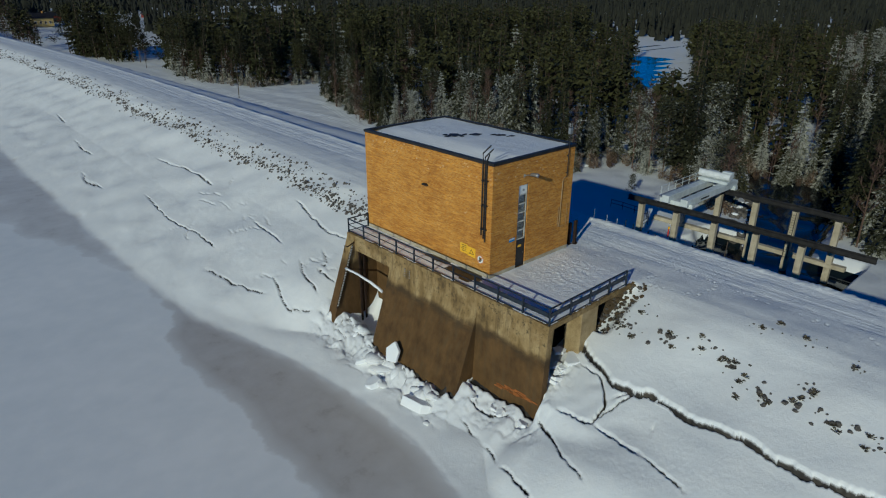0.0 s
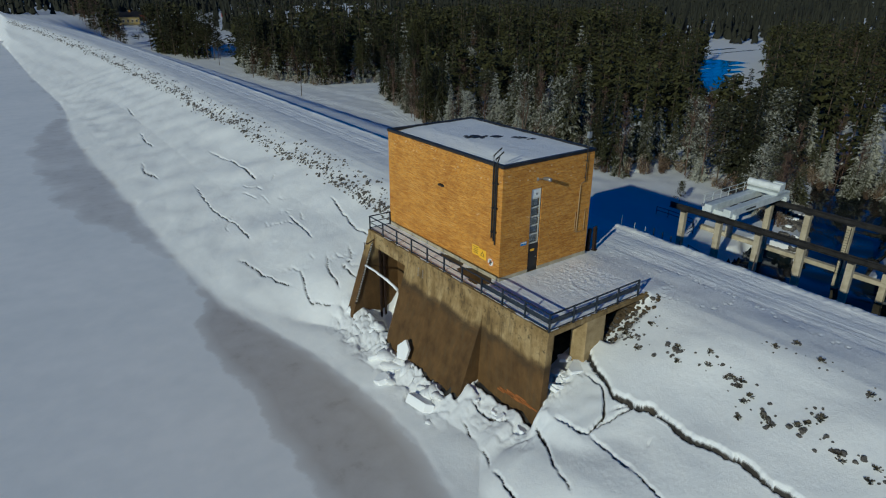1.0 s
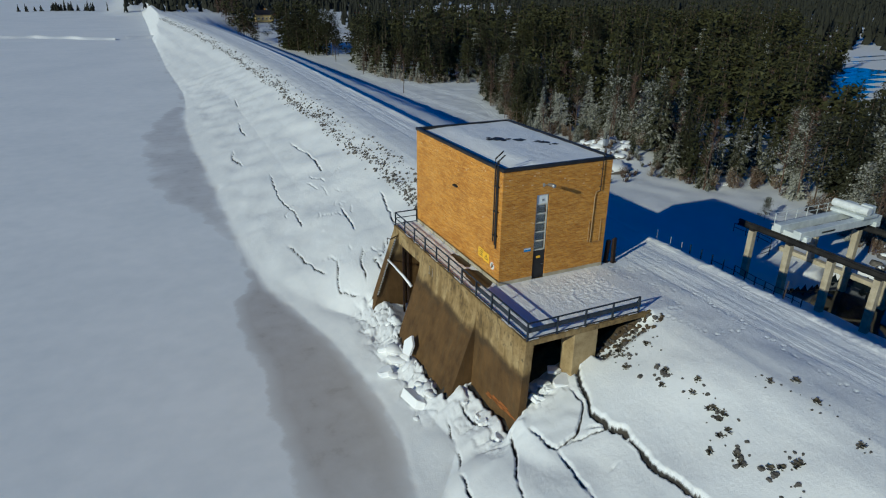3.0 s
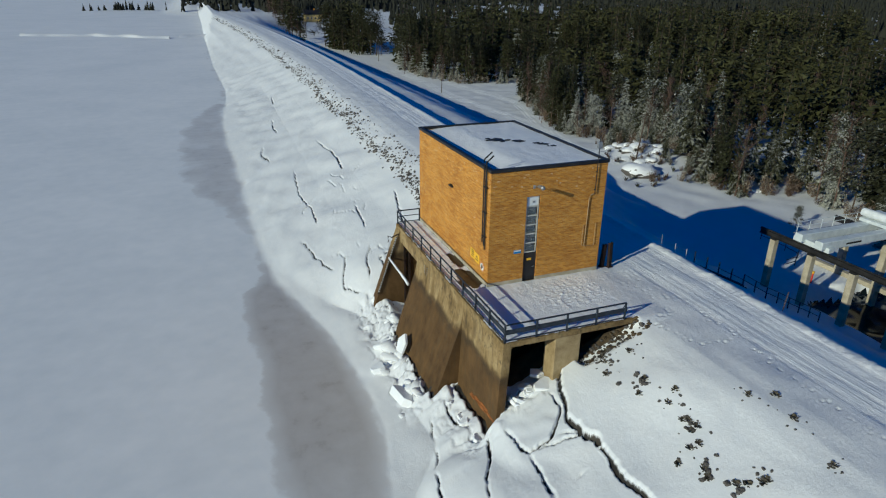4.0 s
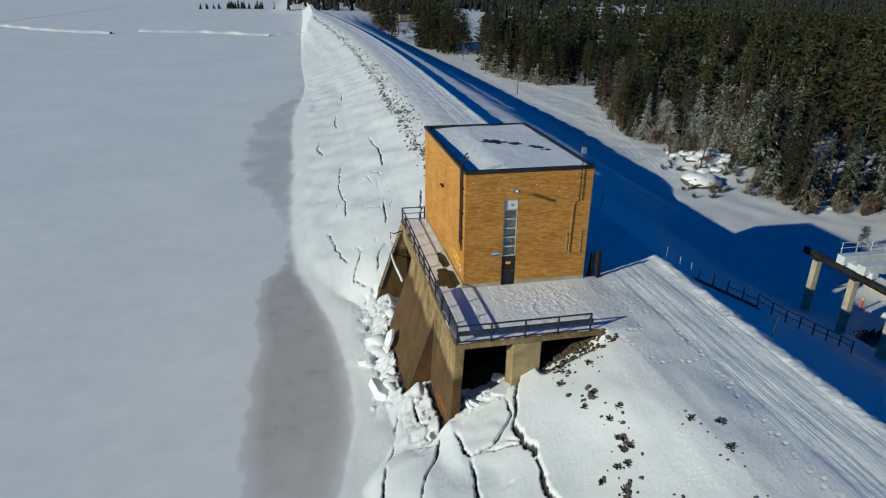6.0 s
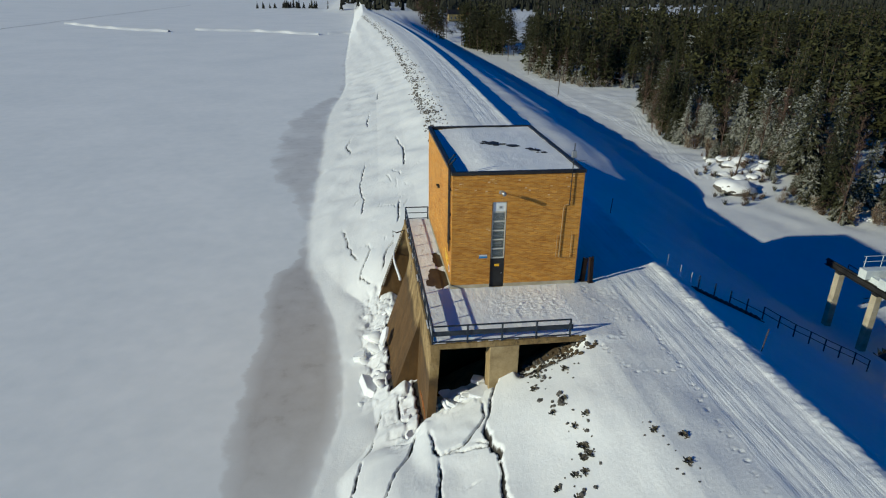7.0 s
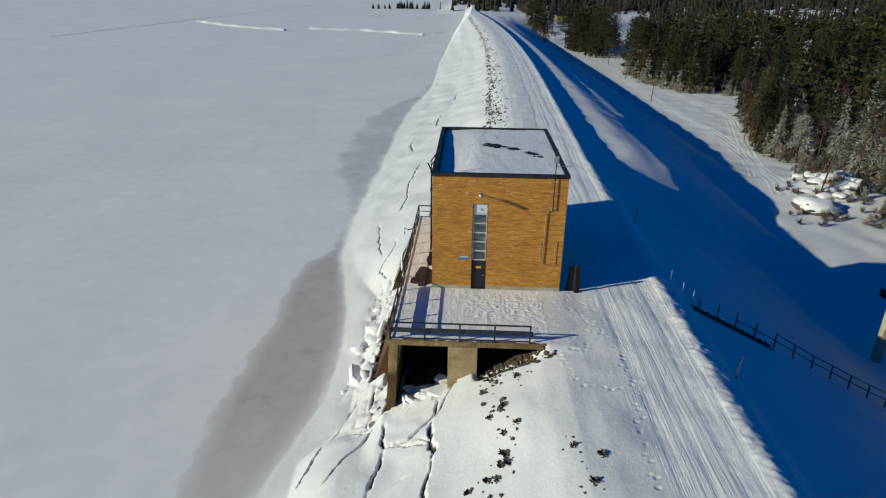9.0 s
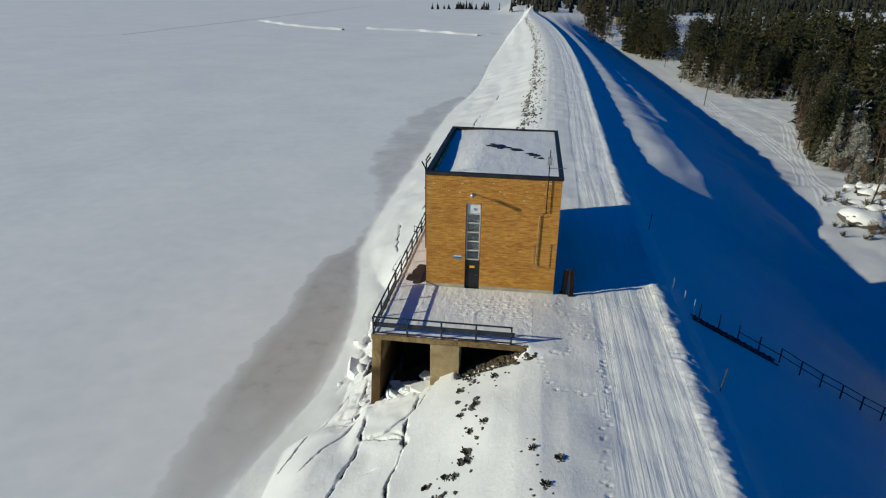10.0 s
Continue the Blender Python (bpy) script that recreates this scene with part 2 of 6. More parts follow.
def needle_material(name, dark, light, frost_share):
    """Needles with hoar frost on the upper sides, more on some trees than on others."""
    m, tree, bsdf = material(name, 0.75)
    info = tree.nodes.new("ShaderNodeObjectInfo")
    geo = tree.nodes.new("ShaderNodeNewGeometry")
    vec = coords(tree)
    patch = noise_at(tree, vec, 1.1, 3.0)
    leaf = ramp(tree, maths(tree, "ADD", maths(tree, "MULTIPLY", geo.outputs["Random Per Island"], 0.22), maths(tree, "MULTIPLY", patch, 0.78)), [(0.2, dark), (0.8, light)])
    stand = noise_at(tree, vec, 0.14, 3.0)
    tone = maths(tree, "ADD", maths(tree, "MULTIPLY", info.outputs["Random"], 0.5), maths(tree, "MULTIPLY", stand, 0.6))
    tint = tree.nodes.new("ShaderNodeMix")
    tint.data_type, tint.blend_type = "RGBA", "MULTIPLY"
    tint.inputs[0].default_value = 1.0
    tree.links.new(leaf, tint.inputs[6])
    tree.links.new(ramp(tree, tone, [(0.2, (0.5, 0.5, 0.52)), (0.5, (1.0, 0.96, 0.9)), (0.75, (1.4, 1.3, 1.0))]), tint.inputs[7])
    leaf = tint.outputs[2]
    amount = maths(tree, "ADD", maths(tree, "MULTIPLY", geo.outputs["Random Per Island"], 0.42), maths(tree, "MULTIPLY", patch, 0.45))
    whole = maths(tree, "ADD", maths(tree, "MULTIPLY", info.outputs["Random"], 0.5), maths(tree, "MULTIPLY", stand, 0.65))
    limit = maths(tree, "MULTIPLY", maths(tree, "ADD", whole, amount), 0.5)
    frost = ramp(tree, limit, [(0.80 - frost_share * 0.42, grey(0.0)), (0.92 - frost_share * 0.41, grey(0.7))])
    tree.links.new(mixed(tree, frost, leaf, (0.47, 0.47, 0.43)), bsdf.inputs["Base Color"])
    return m


SNOW = snow_material("snow")
def track_material():
    """Driven snow, with fine streaks along the road."""
    m, tree, bsdf = material("driven_snow", 0.5)
    streak, fine, big = noise_at(tree, coords(tree, (5.0, 0.10, 1)), 1.4, 6.0, 0.65), noise_at(tree, coords(tree), 9.0, 5.0, 0.7), noise_at(tree, coords(tree), 0.5, 4.0)
    both = maths(tree, "ADD", maths(tree, "MULTIPLY", streak, 0.7), maths(tree, "MULTIPLY", big, 0.3))
    tree.links.new(ramp(tree, both, [(0.35, (0.79, 0.80, 0.81)), (0.6, (0.90, 0.90, 0.89))]), bsdf.inputs["Base Color"])
    relief(tree, bsdf, maths(tree, "ADD", maths(tree, "MULTIPLY", streak, 0.5), maths(tree, "MULTIPLY", fine, 0.14)), 0.6, 0.14)
    return m


TRACK_SNOW = track_material()
ORANGE_STAIN = worn("orange_rust_stain", (0.22, 0.08, 0.02), (0.36, 0.13, 0.03), 2.5, 20.0, 0.9)
# grey for the board that imitates a reflection in the window panes
PANE_GLARE = worn("pale_pane_glare", (0.22, 0.22, 0.21), (0.36, 0.36, 0.34), 4.0, 30.0, 0.8)
PACKED = snow_material("packed_snow", 0.9, 0.45)
GROUND = ground_material()
BRICK = brick_material()
CONCRETE = concrete_material()
WET_CONCRETE = worn("wet_concrete", (0.028, 0.019, 0.010), (0.085, 0.058, 0.028), 1.2, 12.0, 0.45)
STONE = worn("dark_stone", (0.045, 0.04, 0.036), (0.16, 0.145, 0.13), 3.0, 30.0, 0.85, strength=0.7, depth=0.03)
EARTH = worn("brown_earth", (0.05, 0.035, 0.02), (0.15, 0.11, 0.065), 2.0, 22.0, 0.95, strength=0.8, depth=0.05)
BLACK_METAL = worn("black_roof_metal", (0.018, 0.018, 0.02), (0.045, 0.042, 0.04), 1.5, 20.0, 0.5, 0.3)
RAIL_PAINT = worn("dark_rail_paint", (0.012, 0.016, 0.024), (0.04, 0.05, 0.07), 2.0, 25.0, 0.45, 0.2)
DOOR_PAINT = worn("black_door_paint", (0.010, 0.010, 0.011), (0.03, 0.03, 0.032), 1.0, 20.0, 0.4)
FRAME_PAINT = worn("pale_frame_paint", (0.42, 0.40, 0.34), (0.62, 0.60, 0.54), 2.0, 25.0, 0.55)
GALVANIZED = worn("galvanized_steel", (0.28, 0.28, 0.28), (0.48, 0.48, 0.47), 3.0, 40.0, 0.45, 0.7)
RUST = worn("rusty_steel", (0.014, 0.010, 0.008), (0.05, 0.026, 0.016), 2.5, 25.0, 0.85, 0.2)
YELLOW = worn("yellow_sign", (0.75, 0.42, 0.015), (0.85, 0.52, 0.03), 3.0, 30.0, 0.4, strength=0.1)
WHITE_PAINT = worn("white_paint", (0.62, 0.64, 0.63), (0.80, 0.81, 0.80), 2.0, 20.0, 0.5, strength=0.15)
BLUE_SIGN = worn("blue_sign", (0.02, 0.16, 0.42), (0.05, 0.22, 0.5), 3.0, 30.0, 0.4, strength=0.1)
FADED_RED = worn("faded_red_paint", (0.50, 0.20, 0.06), (0.62, 0.30, 0.10), 3.0, 30.0, 0.5, strength=0.1)
RED_PAINT = worn("red_paint", (0.45, 0.03, 0.02), (0.6, 0.06, 0.04), 3.0, 30.0, 0.5, strength=0.1)
PILLAR = worn("pillar_concrete", (0.30, 0.255, 0.17), (0.52, 0.46, 0.34), 1.2, 18.0, 0.85, strength=0.5)
PILLAR_TAN = worn("tan_concrete", (0.22, 0.155, 0.070), (0.44, 0.34, 0.18), 1.2, 18.0, 0.85, strength=0.5)
STEEL_BEAM = worn("dark_steel_beam", (0.014, 0.014, 0.016), (0.045, 0.042, 0.04), 1.5, 18.0, 0.6, 0.3)
CRANE_PAINT = worn("pale_crane_paint", (0.50, 0.54, 0.54), (0.72, 0.75, 0.74), 1.2, 16.0, 0.45, strength=0.15)
BARK = worn("bark", (0.045, 0.034, 0.025), (0.12, 0.085, 0.06), 2.0, 14.0, 0.95, stretch=(1, 1, 0.3))
DRY_GRASS = worn("dry_grass", (0.055, 0.046, 0.03), (0.17, 0.145, 0.10), 2.0, 14.0, 0.9)
TWIG = worn("birch_twigs", (0.05, 0.03, 0.022), (0.14, 0.09, 0.068), 1.0, 10.0, 0.9)
SPRUCE = needle_material("spruce_needles", (0.008, 0.011, 0.0045), (0.044, 0.047, 0.019), -0.1)
PINE = needle_material("pine_needles", (0.010, 0.012, 0.0045), (0.048, 0.050, 0.019), -0.1)
FROSTED = needle_material("frosted_needles", (0.020, 0.024, 0.011), (0.085, 0.085, 0.044), 0.80)
FROST_TWIG = needle_material("frosted_twigs", (0.07, 0.045, 0.03), (0.20, 0.145, 0.10), 0.62)
# tones lowered to hold the shade between needles that plain cones lack
FAR_CONIFER = worn("far_conifers", (0.010, 0.011, 0.008), (0.030, 0.030, 0.019), 0.02, 0.4, 0.9, strength=0.0)
WATER = material("dark_water", 0.08)[0]
WATER.node_tree.nodes["Principled BSDF"].inputs["Base Color"].default_value = (0.008, 0.012, 0.014, 1)
BLUE_WATER = material("open_river_water", 0.12)[0]
BLUE_WATER.node_tree.nodes["Principled BSDF"].inputs["Base Color"].default_value = (0.02, 0.09, 0.16, 1)
GLASS = material("window_glass", 0.05)[0]
GLASS.node_tree.nodes["Principled BSDF"].inputs["Base Color"].default_value = (0.9, 0.95, 0.95, 1)
GLASS.node_tree.nodes["Principled BSDF"].inputs["Transmission Weight"].default_value = 1.0

# ---- tools for building ----
def box(bm, x0, x1, y0, y1, z0, z1, m=None, bevel=0.0):
    vs = [bm.verts.new((x, y, z)) for x in (x0, x1) for y in (y0, y1) for z in (z0, z1)]
    faces = [bm.faces.new([vs[k] for k in f]) for f in ((0, 1, 3, 2), (4, 6, 7, 5), (0, 4, 5, 1), (2, 3, 7, 6), (0, 2, 6, 4), (1, 5, 7, 3))]
    if bevel:
        edges = list({e for f in faces for e in f.edges})
        made = bmesh.ops.bevel(bm, geom=edges, offset=bevel, segments=1, affect="EDGES")
        vs = list({v for f in made["faces"] for v in f.verts} | {v for v in vs if v.is_valid})
    if m is not None:
        bmesh.ops.transform(bm, matrix=m, verts=[v for v in vs if v.is_valid])
    return bm


def prism(bm, outline, axis, a, b):
    """An outline of points in the two other axes, drawn out along axis from a to b."""
    def at(p, c):
        return {"x": (c, p[0], p[1]), "y": (p[0], c, p[1]), "z": (p[0], p[1], c)}[axis]
    lo, hi = [bm.verts.new(at(p, a)) for p in outline], [bm.verts.new(at(p, b)) for p in outline]
    bm.faces.new(lo)
    bm.faces.new(hi[::-1])
    n = len(outline)
    for k in range(n):
        bm.faces.new((lo[k], hi[k], hi[(k + 1) % n], lo[(k + 1) % n]))
    bmesh.ops.recalc_face_normals(bm, faces=bm.faces)
    return bm


def tube(bm, points, r, sides=8, r_end=None):
    """A round bar through the points."""
    pts = [Vector(p) for p in points]
    rings = []
    for k, p in enumerate(pts):
        d = (pts[min(k + 1, len(pts) - 1)] - pts[max(k - 1, 0)]).normalized()
        side = d.cross(Vector((0, 0, 1)) if abs(d.z) < 0.9 else Vector((1, 0, 0))).normalized()
        up = side.cross(d)
        rad = r if r_end is None else r + (r_end - r) * k / (len(pts) - 1)
        rings.append([bm.verts.new(p + rad * (side * math.cos(6.2832 * j / sides) + up * math.sin(6.2832 * j / sides))) for j in range(sides)])
    for a, b in zip(rings, rings[1:]):
        for j in range(sides):
            bm.faces.new((a[j], a[(j + 1) % sides], b[(j + 1) % sides], b[j]))
    bm.faces.new(rings[0][::-1])
    bm.faces.new(rings[-1])
    return bm


def part(name, bm, mat, parent=None, label="", soft=False):
    """Links a bmesh as one mesh object, under a thing or a part where one is given."""
    me = bpy.data.meshes.new(name)
    bm.normal_update()
    if soft:
        for f in bm.faces:
            f.smooth = True
    bm.to_mesh(me)
    bm.free()
    for one in mat if isinstance(mat, (list, tuple)) else (mat,):
        me.materials.append(one)
    ob = new(name, me)
    if parent is not None:
        ob.parent = parent
    if label:
        tagged(ob, label)
    return ob


def thing(name, m, label, category, group="", kind=""):
    """An empty at the base of a thing, which its parts are put under."""
    ob = new(name)
    ob.matrix_basis = m if isinstance(m, Matrix) else Matrix.Translation(m)
    return tagged(ob, label, category, group, kind)


def lump(bm, centre, size, seed, rough=0.3, detail=2, m=None):
    """A rounded, uneven stone or block of ice."""
    made = bmesh.ops.create_icosphere(bm, subdivisions=detail, radius=1.0)
    for v in made["verts"]:
        n = noise.noise(v.co * 1.3 + Vector((seed * 7.1, seed * 3.3, seed))) * rough + noise.noise(v.co * 3.1 + Vector((seed, 0, seed * 5))) * rough * 0.5
        v.co = Vector([c * (1 + n) * s for c, s in zip(v.co, size)])
        if m is not None:
            v.co = m.to_3x3() @ v.co
        v.co += Vector(centre)
    return bm


def height(x, y):
    return float(land(x, y))
# ---- the lie of the land ----
def smooth(a, b, v):
    u = np.clip((v - a) / (b - a), 0, 1)
    return u * u * (3 - 2 * u)


def wave(x, y, seed, size):
    """Soft uneven ground, about -1 to 1, out of turned sine waves."""
    rng = np.random.RandomState(seed)
    total = np.zeros(np.broadcast(x, y).shape)
    for k in range(7):
        a, p = rng.uniform(0, 6.283, 2)
        f = 6.283 / size * rng.uniform(0.5, 1.9)
        total = total + np.sin((x * np.cos(a) + y * np.sin(a)) * f + p + 1.3 * np.sin((x * np.sin(a) - y * np.cos(a)) * f * 0.6 + p * 2))
    return total / 4.0


UPSTREAM = ((-12.5, -8.3), (-11.0, -8.2), (-8.0, -6.95), (-5.0, -5.5), (-2.5, -4.4), (0.0, -3.35), (4.0, -1.4), (5.2, -0.84), (6.3, -0.42), (7.4, -0.17), (8.6, -0.04), (9.8, 0.0), (15.0, 0.0))
SHORE = ((-30, -11.5), (-20, -11.0), (-8, -8.8), (-1, -7.3), (5, -7.4), (11.5, -8.2), (17.7, -9.6), (23, -11.0), (36, -11.8), (60, -11.8), (95, -12.2), (110, -11.6), (133, -9.6), (150, -9.1), (205, -10.0), (290, -9.6), (350, -9.5), (450, -8.0), (600, -7.0))
NEAR_SLOPE = ((15.0, 0.0), (15.9, -0.3), (16.8, -1.0), (35.5, -10.7), (38.0, -11.0), (60.0, -11.2))
BERM_SLOPE = ((15.0, 0.0), (15.8, -0.3), (19.2, -1.75), (20.5, -1.95), (23.0, -2.05), (25.3, -2.3), (27.0, -2.75), (28.5, -3.2), (30.0, -4.0), (42.5, -11.1), (60.0, -11.2))
FAR_SLOPE = ((15.0, 0.0), (15.8, -0.3), (19.2, -1.75), (20.5, -1.95), (24.0, -2.15), (26.0, -2.5), (27.5, -2.84), (29.0, -3.28), (30.2, -3.7), (31.5, -3.97), (33.0, -4.6), (51.0, -12.9), (56.0, -13.3), (90.0, -13.4))


# the dam bends: how far its line lies to the east, along y
AXIS = ((0, 0.0), (20, 0.2), (50, 0.9), (85, 1.8), (120, 2.5), (150, 2.8), (190, 2.7), (230, 2.0), (280, 0.5), (340, -2.0), (400, -5.0), (460, -8.5), (520, -12.0))


def step_along(x, nodes):
    return np.interp(x, [n[0] for n in nodes], [n[1] for n in nodes])


def axis(y):
    return sum(step_along(y + d, AXIS) for d in (-14, -7, 0, 7, 14)) / 5


def shore_line(y):
    """Where the slope meets the lake ice: scalloped beyond the intake."""
    lobes = 0.55 * np.sin(y * 0.36 + 1.2 * np.sin(y * 0.11)) + 0.35 * np.sin(y * 0.83 + 2.0 * np.sin(y * 0.2)) + 0.2 * np.sin(y * 1.9)
    return step_along(y, SHORE) + lobes * smooth(22, 32, y)


def canal_south(x):
    return -5.3 + 0.16 * (x - 48.75)


def canal_north(x):
    return 5.0 + 0.43 * (np.maximum(x, 52.0) - 54.5)


def in_river(x, y):
    d = (y - 45) - 0.56 * (x - 90)
    return (x > 165) & (x < 345) & (np.abs(d) < 5 + 0.04 * (x - 165))


def land(x, y):
    """Height of the ground, with no cracks, at x across the dam and y along it."""
    x, y = np.asarray(x, float), np.asarray(y, float)
    u = x - axis(y)
    up = step_along(u, UPSTREAM)
    # the bay of broken ice in front of the intake
    bay = smooth(17, 10, y) * smooth(-8.0, -4.0, y) * smooth(0.5, -1.0, u)
    shore = smooth(26, 12, y) * smooth(-26, -12, y)
    drop = 1.75 * bay + 1.3 * shore * smooth(-4.0, -8.0, u)
    shore_x = shore_line(y)
    up = np.where(u < 3, np.maximum(np.maximum(up - drop, -8.3), np.minimum(-8.3 + 0.27 * (x - shore_x), -7.2)), up)
    # beyond the bay the slope rises evenly from the shoreline
    top = axis(y) - 4.0
    foot = 0.82 * step_along(y, SHORE) + 0.18 * shore_x
    even = -8.3 + 3.24 * np.clip((x - foot) / np.maximum(top - foot, 2.0), 0, 1)
    up = np.where(x < top, up + (even - up) * smooth(17, 30, y), up)
    up = np.where(y > 24, np.minimum(up, -8.3 + 1.1 * np.maximum(x - foot, 0.0)), up)
    front = smooth(-5.0, -6.5, y) * smooth(-14.0, -8.0, y) * smooth(-7.0, -3.5, u) * smooth(0.4, -1.4, u)
    up = up - 0.95 * front
    gate = smooth(7.7, 8.2, y) * smooth(12.6, 12.2, y) * smooth(-3.6, -1.6, x) * smooth(3.0, 2.0, x)
    up = up - 2.2 * gate
    slope = smooth(-11.5, -9.5, u) * smooth(7.5, 5.0, u)
    up = up + slope * smooth(-8.32, -7.6, up) * (0.17 * wave(x, y, 3, 9.0) + 0.016 * wave(x, y, 4, 2.6))
    mix, far = smooth(24, 50, y), smooth(54, 94, y)
    # the berm runs straighter than the crest
    v = u + smooth(20, 26, u) * (axis(y) + 0.012 * np.clip(y, 0, 400))
    down = (step_along(v, NEAR_SLOPE) * (1 - mix) + step_along(v, BERM_SLOPE) * mix) * (1 - far) + step_along(v, FAR_SLOPE) * far
    # natural ground rises to the crest where the dam ends
    end = smooth(370, 500, y) * smooth(140, 80, x)
    down = down * (1 - end) + (-1.6 - 0.02 * (u - 15)) * end
    down = down + smooth(17, 22, u) * 0.12 * wave(x, y, 5, 9.0)
    z = np.where(u < 15, up, down)
    # crest: packed snow, slightly crowned
    z = z + smooth(6.5, 8.5, u) * smooth(16, 14.5, u) * (0.04 * wave(x, y, 6, 5.0))
    # snow heaped on the slope in front of the deck
    z = z + 0.22 * np.exp(-((x - 6.6) / 2.2) ** 2 - ((y + 13) / 4.0) ** 2)
    # hollow under the deck
    under = smooth(-5.6, -3.8, y) * smooth(0.5, -0.2, y)
    z = z - under * (2.6 * smooth(-1.6, -1.3, x) * smooth(3.2, 2.8, x) + 1.4 * smooth(2.8, 3.2, x) * smooth(6.6, 5.6, x))
    # a dip before the second opening under the deck
    z = z - 0.55 * smooth(2.6, 3.2, x) * smooth(6.7, 5.4, x) * smooth(-7.6, -6.7, y) * smooth(0.5, -0.2, y)
    # snow banked up to the end of the deck
    lap = smooth(6.3, 6.85, x) * smooth(9.5, 8.0, x) * smooth(-7.4, -6.5, y) * smooth(0.8, 0.2, y)
    z = z + lap * (0.035 - z)
    # the canal under the gantry, leading away from the dam
    canal = np.maximum(smooth(38.0, 39.2, x) * smooth(52, 50.5, x) * smooth(-10.5, -9.5, y) * smooth(8.6, 7.4, y + 0.5 * np.sin(x)), smooth(48.2, 49, x) * smooth(112, 106, x) * smooth(-1.5, 1.5, y - canal_south(x)) * smooth(1.5, -2.0, y - canal_north(x)))
    z = z - 1.9 * canal
    # the river beyond the wood
    z = np.where(in_river(x, y), np.minimum(z, -12.2), z)
    # the far shore of the lake, and a low islet before it
    z = np.where(u < 15, np.maximum(z, -8.3 + 6.5 * smooth(640, 690, y) * smooth(-40, -12, x)), z)
    z = z + 1.2 * np.exp(-((x + 78) / 30) ** 2 - ((y - 742) / 9) ** 2)
    # a rocky knoll at the edge of the wood
    z = z + 2.4 * np.exp(-((x - 61) / 6.5) ** 2 - ((y - 61) / 8.0) ** 2)
    # far country
    z = z + smooth(180, 900, np.hypot(x * 0.8, y - 300)) * smooth(10, 60, u) * 2.0
    return z

FRONT_Y, BACK_Y = -6.6, 13.3

# ---- ground: lake, shore ice, dam and the low country behind it, in one sheet ----
def lines(*spans):
    """Grid lines from spans of (start, end, step)."""
    out = []
    for a, b, s in spans:
        out += list(np.arange(a, b - s * 0.5, s))
    return out + [spans[-1][1]]


def spread(a, b, first, growth):
    out, v, s = [], a, first
    while abs(v - a) < abs(b - a):
        v += math.copysign(s, b - a)
        s *= growth
        out.append(v)
    return out


HINGE = ((2.9, -1.0), (2.6, -5.0), (1.8, -6.3), (1.25, -7.6), (0.95, -8.5), (0.55, -9.3), (0.6, -10.6), (0.9, -11.6), (0.75, -12.9), (0.45, -14.4), (0.95, -16.6), (0.65, -17.8), (0.55, -19.7), (0.72, -21.5), (1.3, -24.0))
# cracks: points, half width, depth
CRACKS = [
    (HINGE, 0.15, 0.4),
    (((0.83, -6.9), (0.69, -8.5), (0.23, -9.1), (-0.69, -9.9), (-1.88, -9.9), (-2.07, -9.15), (-2.15, -7.5)), 0.11, 0.34),
    (((-1.88, -9.9), (-2.03, -10.8), (-2.14, -12.2), (-2.35, -13.3)), 0.14, 0.36),
    (((-2.3, -12.9), (-2.4, -13.8), (-2.55, -14.9), (-2.9, -16.2)), 0.08, 0.2),
    (((-1.88, -9.9), (-0.96, -10.15), (0.62, -10.8), (0.9, -11.8)), 0.08, 0.25),
    (((-0.43, -9.9), (0.1, -10.2), (0.69, -10.8)), 0.1, 0.3),
    (((-2.6, -6.6), (-3.0, -7.1), (-3.42, -8.4), (-4.28, -9.8), (-4.44, -10.5)), 0.12, 0.3),
    (((-4.28, -9.8), (-4.6, -10.8), (-4.94, -11.9)), 0.07, 0.2),
    (((-6.0, -6.75), (-6.3, -8.2), (-6.55, -9.4), (-6.7, -10.6)), 0.12, 0.3),
    (((-6.0, -6.75), (-5.5, -5.9), (-5.2, -4.6)), 0.07, 0.2),
    (((-3.65, -1.7), (-3.62, -3.6), (-3.4, -4.7), (-2.9, -5.5)), 0.1, 0.25),
    (((-4.6, -2.2), (-5.1, -3.6), (-5.0, -4.4)), 0.07, 0.18),
    (((-0.16, -12.75), (-0.6, -12.8), (-1.14, -13.0)), 0.07, 0.2),
    (((2.5, 29.0), (2.1, 26.8), (1.7, 24.6), (1.0, 21.0), (1.2, 18.2), (1.9, 16.0)), 0.12, 0.4),
    (((0.1, 61.0), (0.6, 52.6), (0.3, 47.0), (0.05, 43.9)), 0.15, 0.4),
    (((-7.1, 71.0), (-7.9, 67.0), (-7.2, 64.5), (-7.0, 62.5)), 0.16, 0.35),
    (((-1.4, 31.0), (-1.6, 28.7), (-1.9, 24.3)), 0.13, 0.4),
    (((-4.0, 20.8), (-4.8, 20.9), (-5.5, 18.7), (-5.96, 16.6), (-5.1, 14.9), (-4.6, 14.3)), 0.09, 0.25),
    (((-7.8, 29.0), (-7.1, 24.6), (-6.7, 22.0), (-6.0, 19.8)), 0.09, 0.2),
    (((-4.9, 52.0), (-5.2, 49.0), (-5.8, 42.0), (-5.3, 36.5), (-5.6, 31.0)), 0.09, 0.2),
    (((-2.4, 20.5), (-3.5, 18.0), (-4.0, 15.0)), 0.07, 0.2),
    (((-0.5, 19.5), (-1.5, 17.5), (-2.6, 17.0), (-2.2, 14.5)), 0.07, 0.2),
    (((-3.5, 88.0), (-4.2, 82.0), (-4.0, 78.0)), 0.15, 0.3),
    (((-1.0, 110.0), (-1.6, 103.0)), 0.16, 0.3),
]
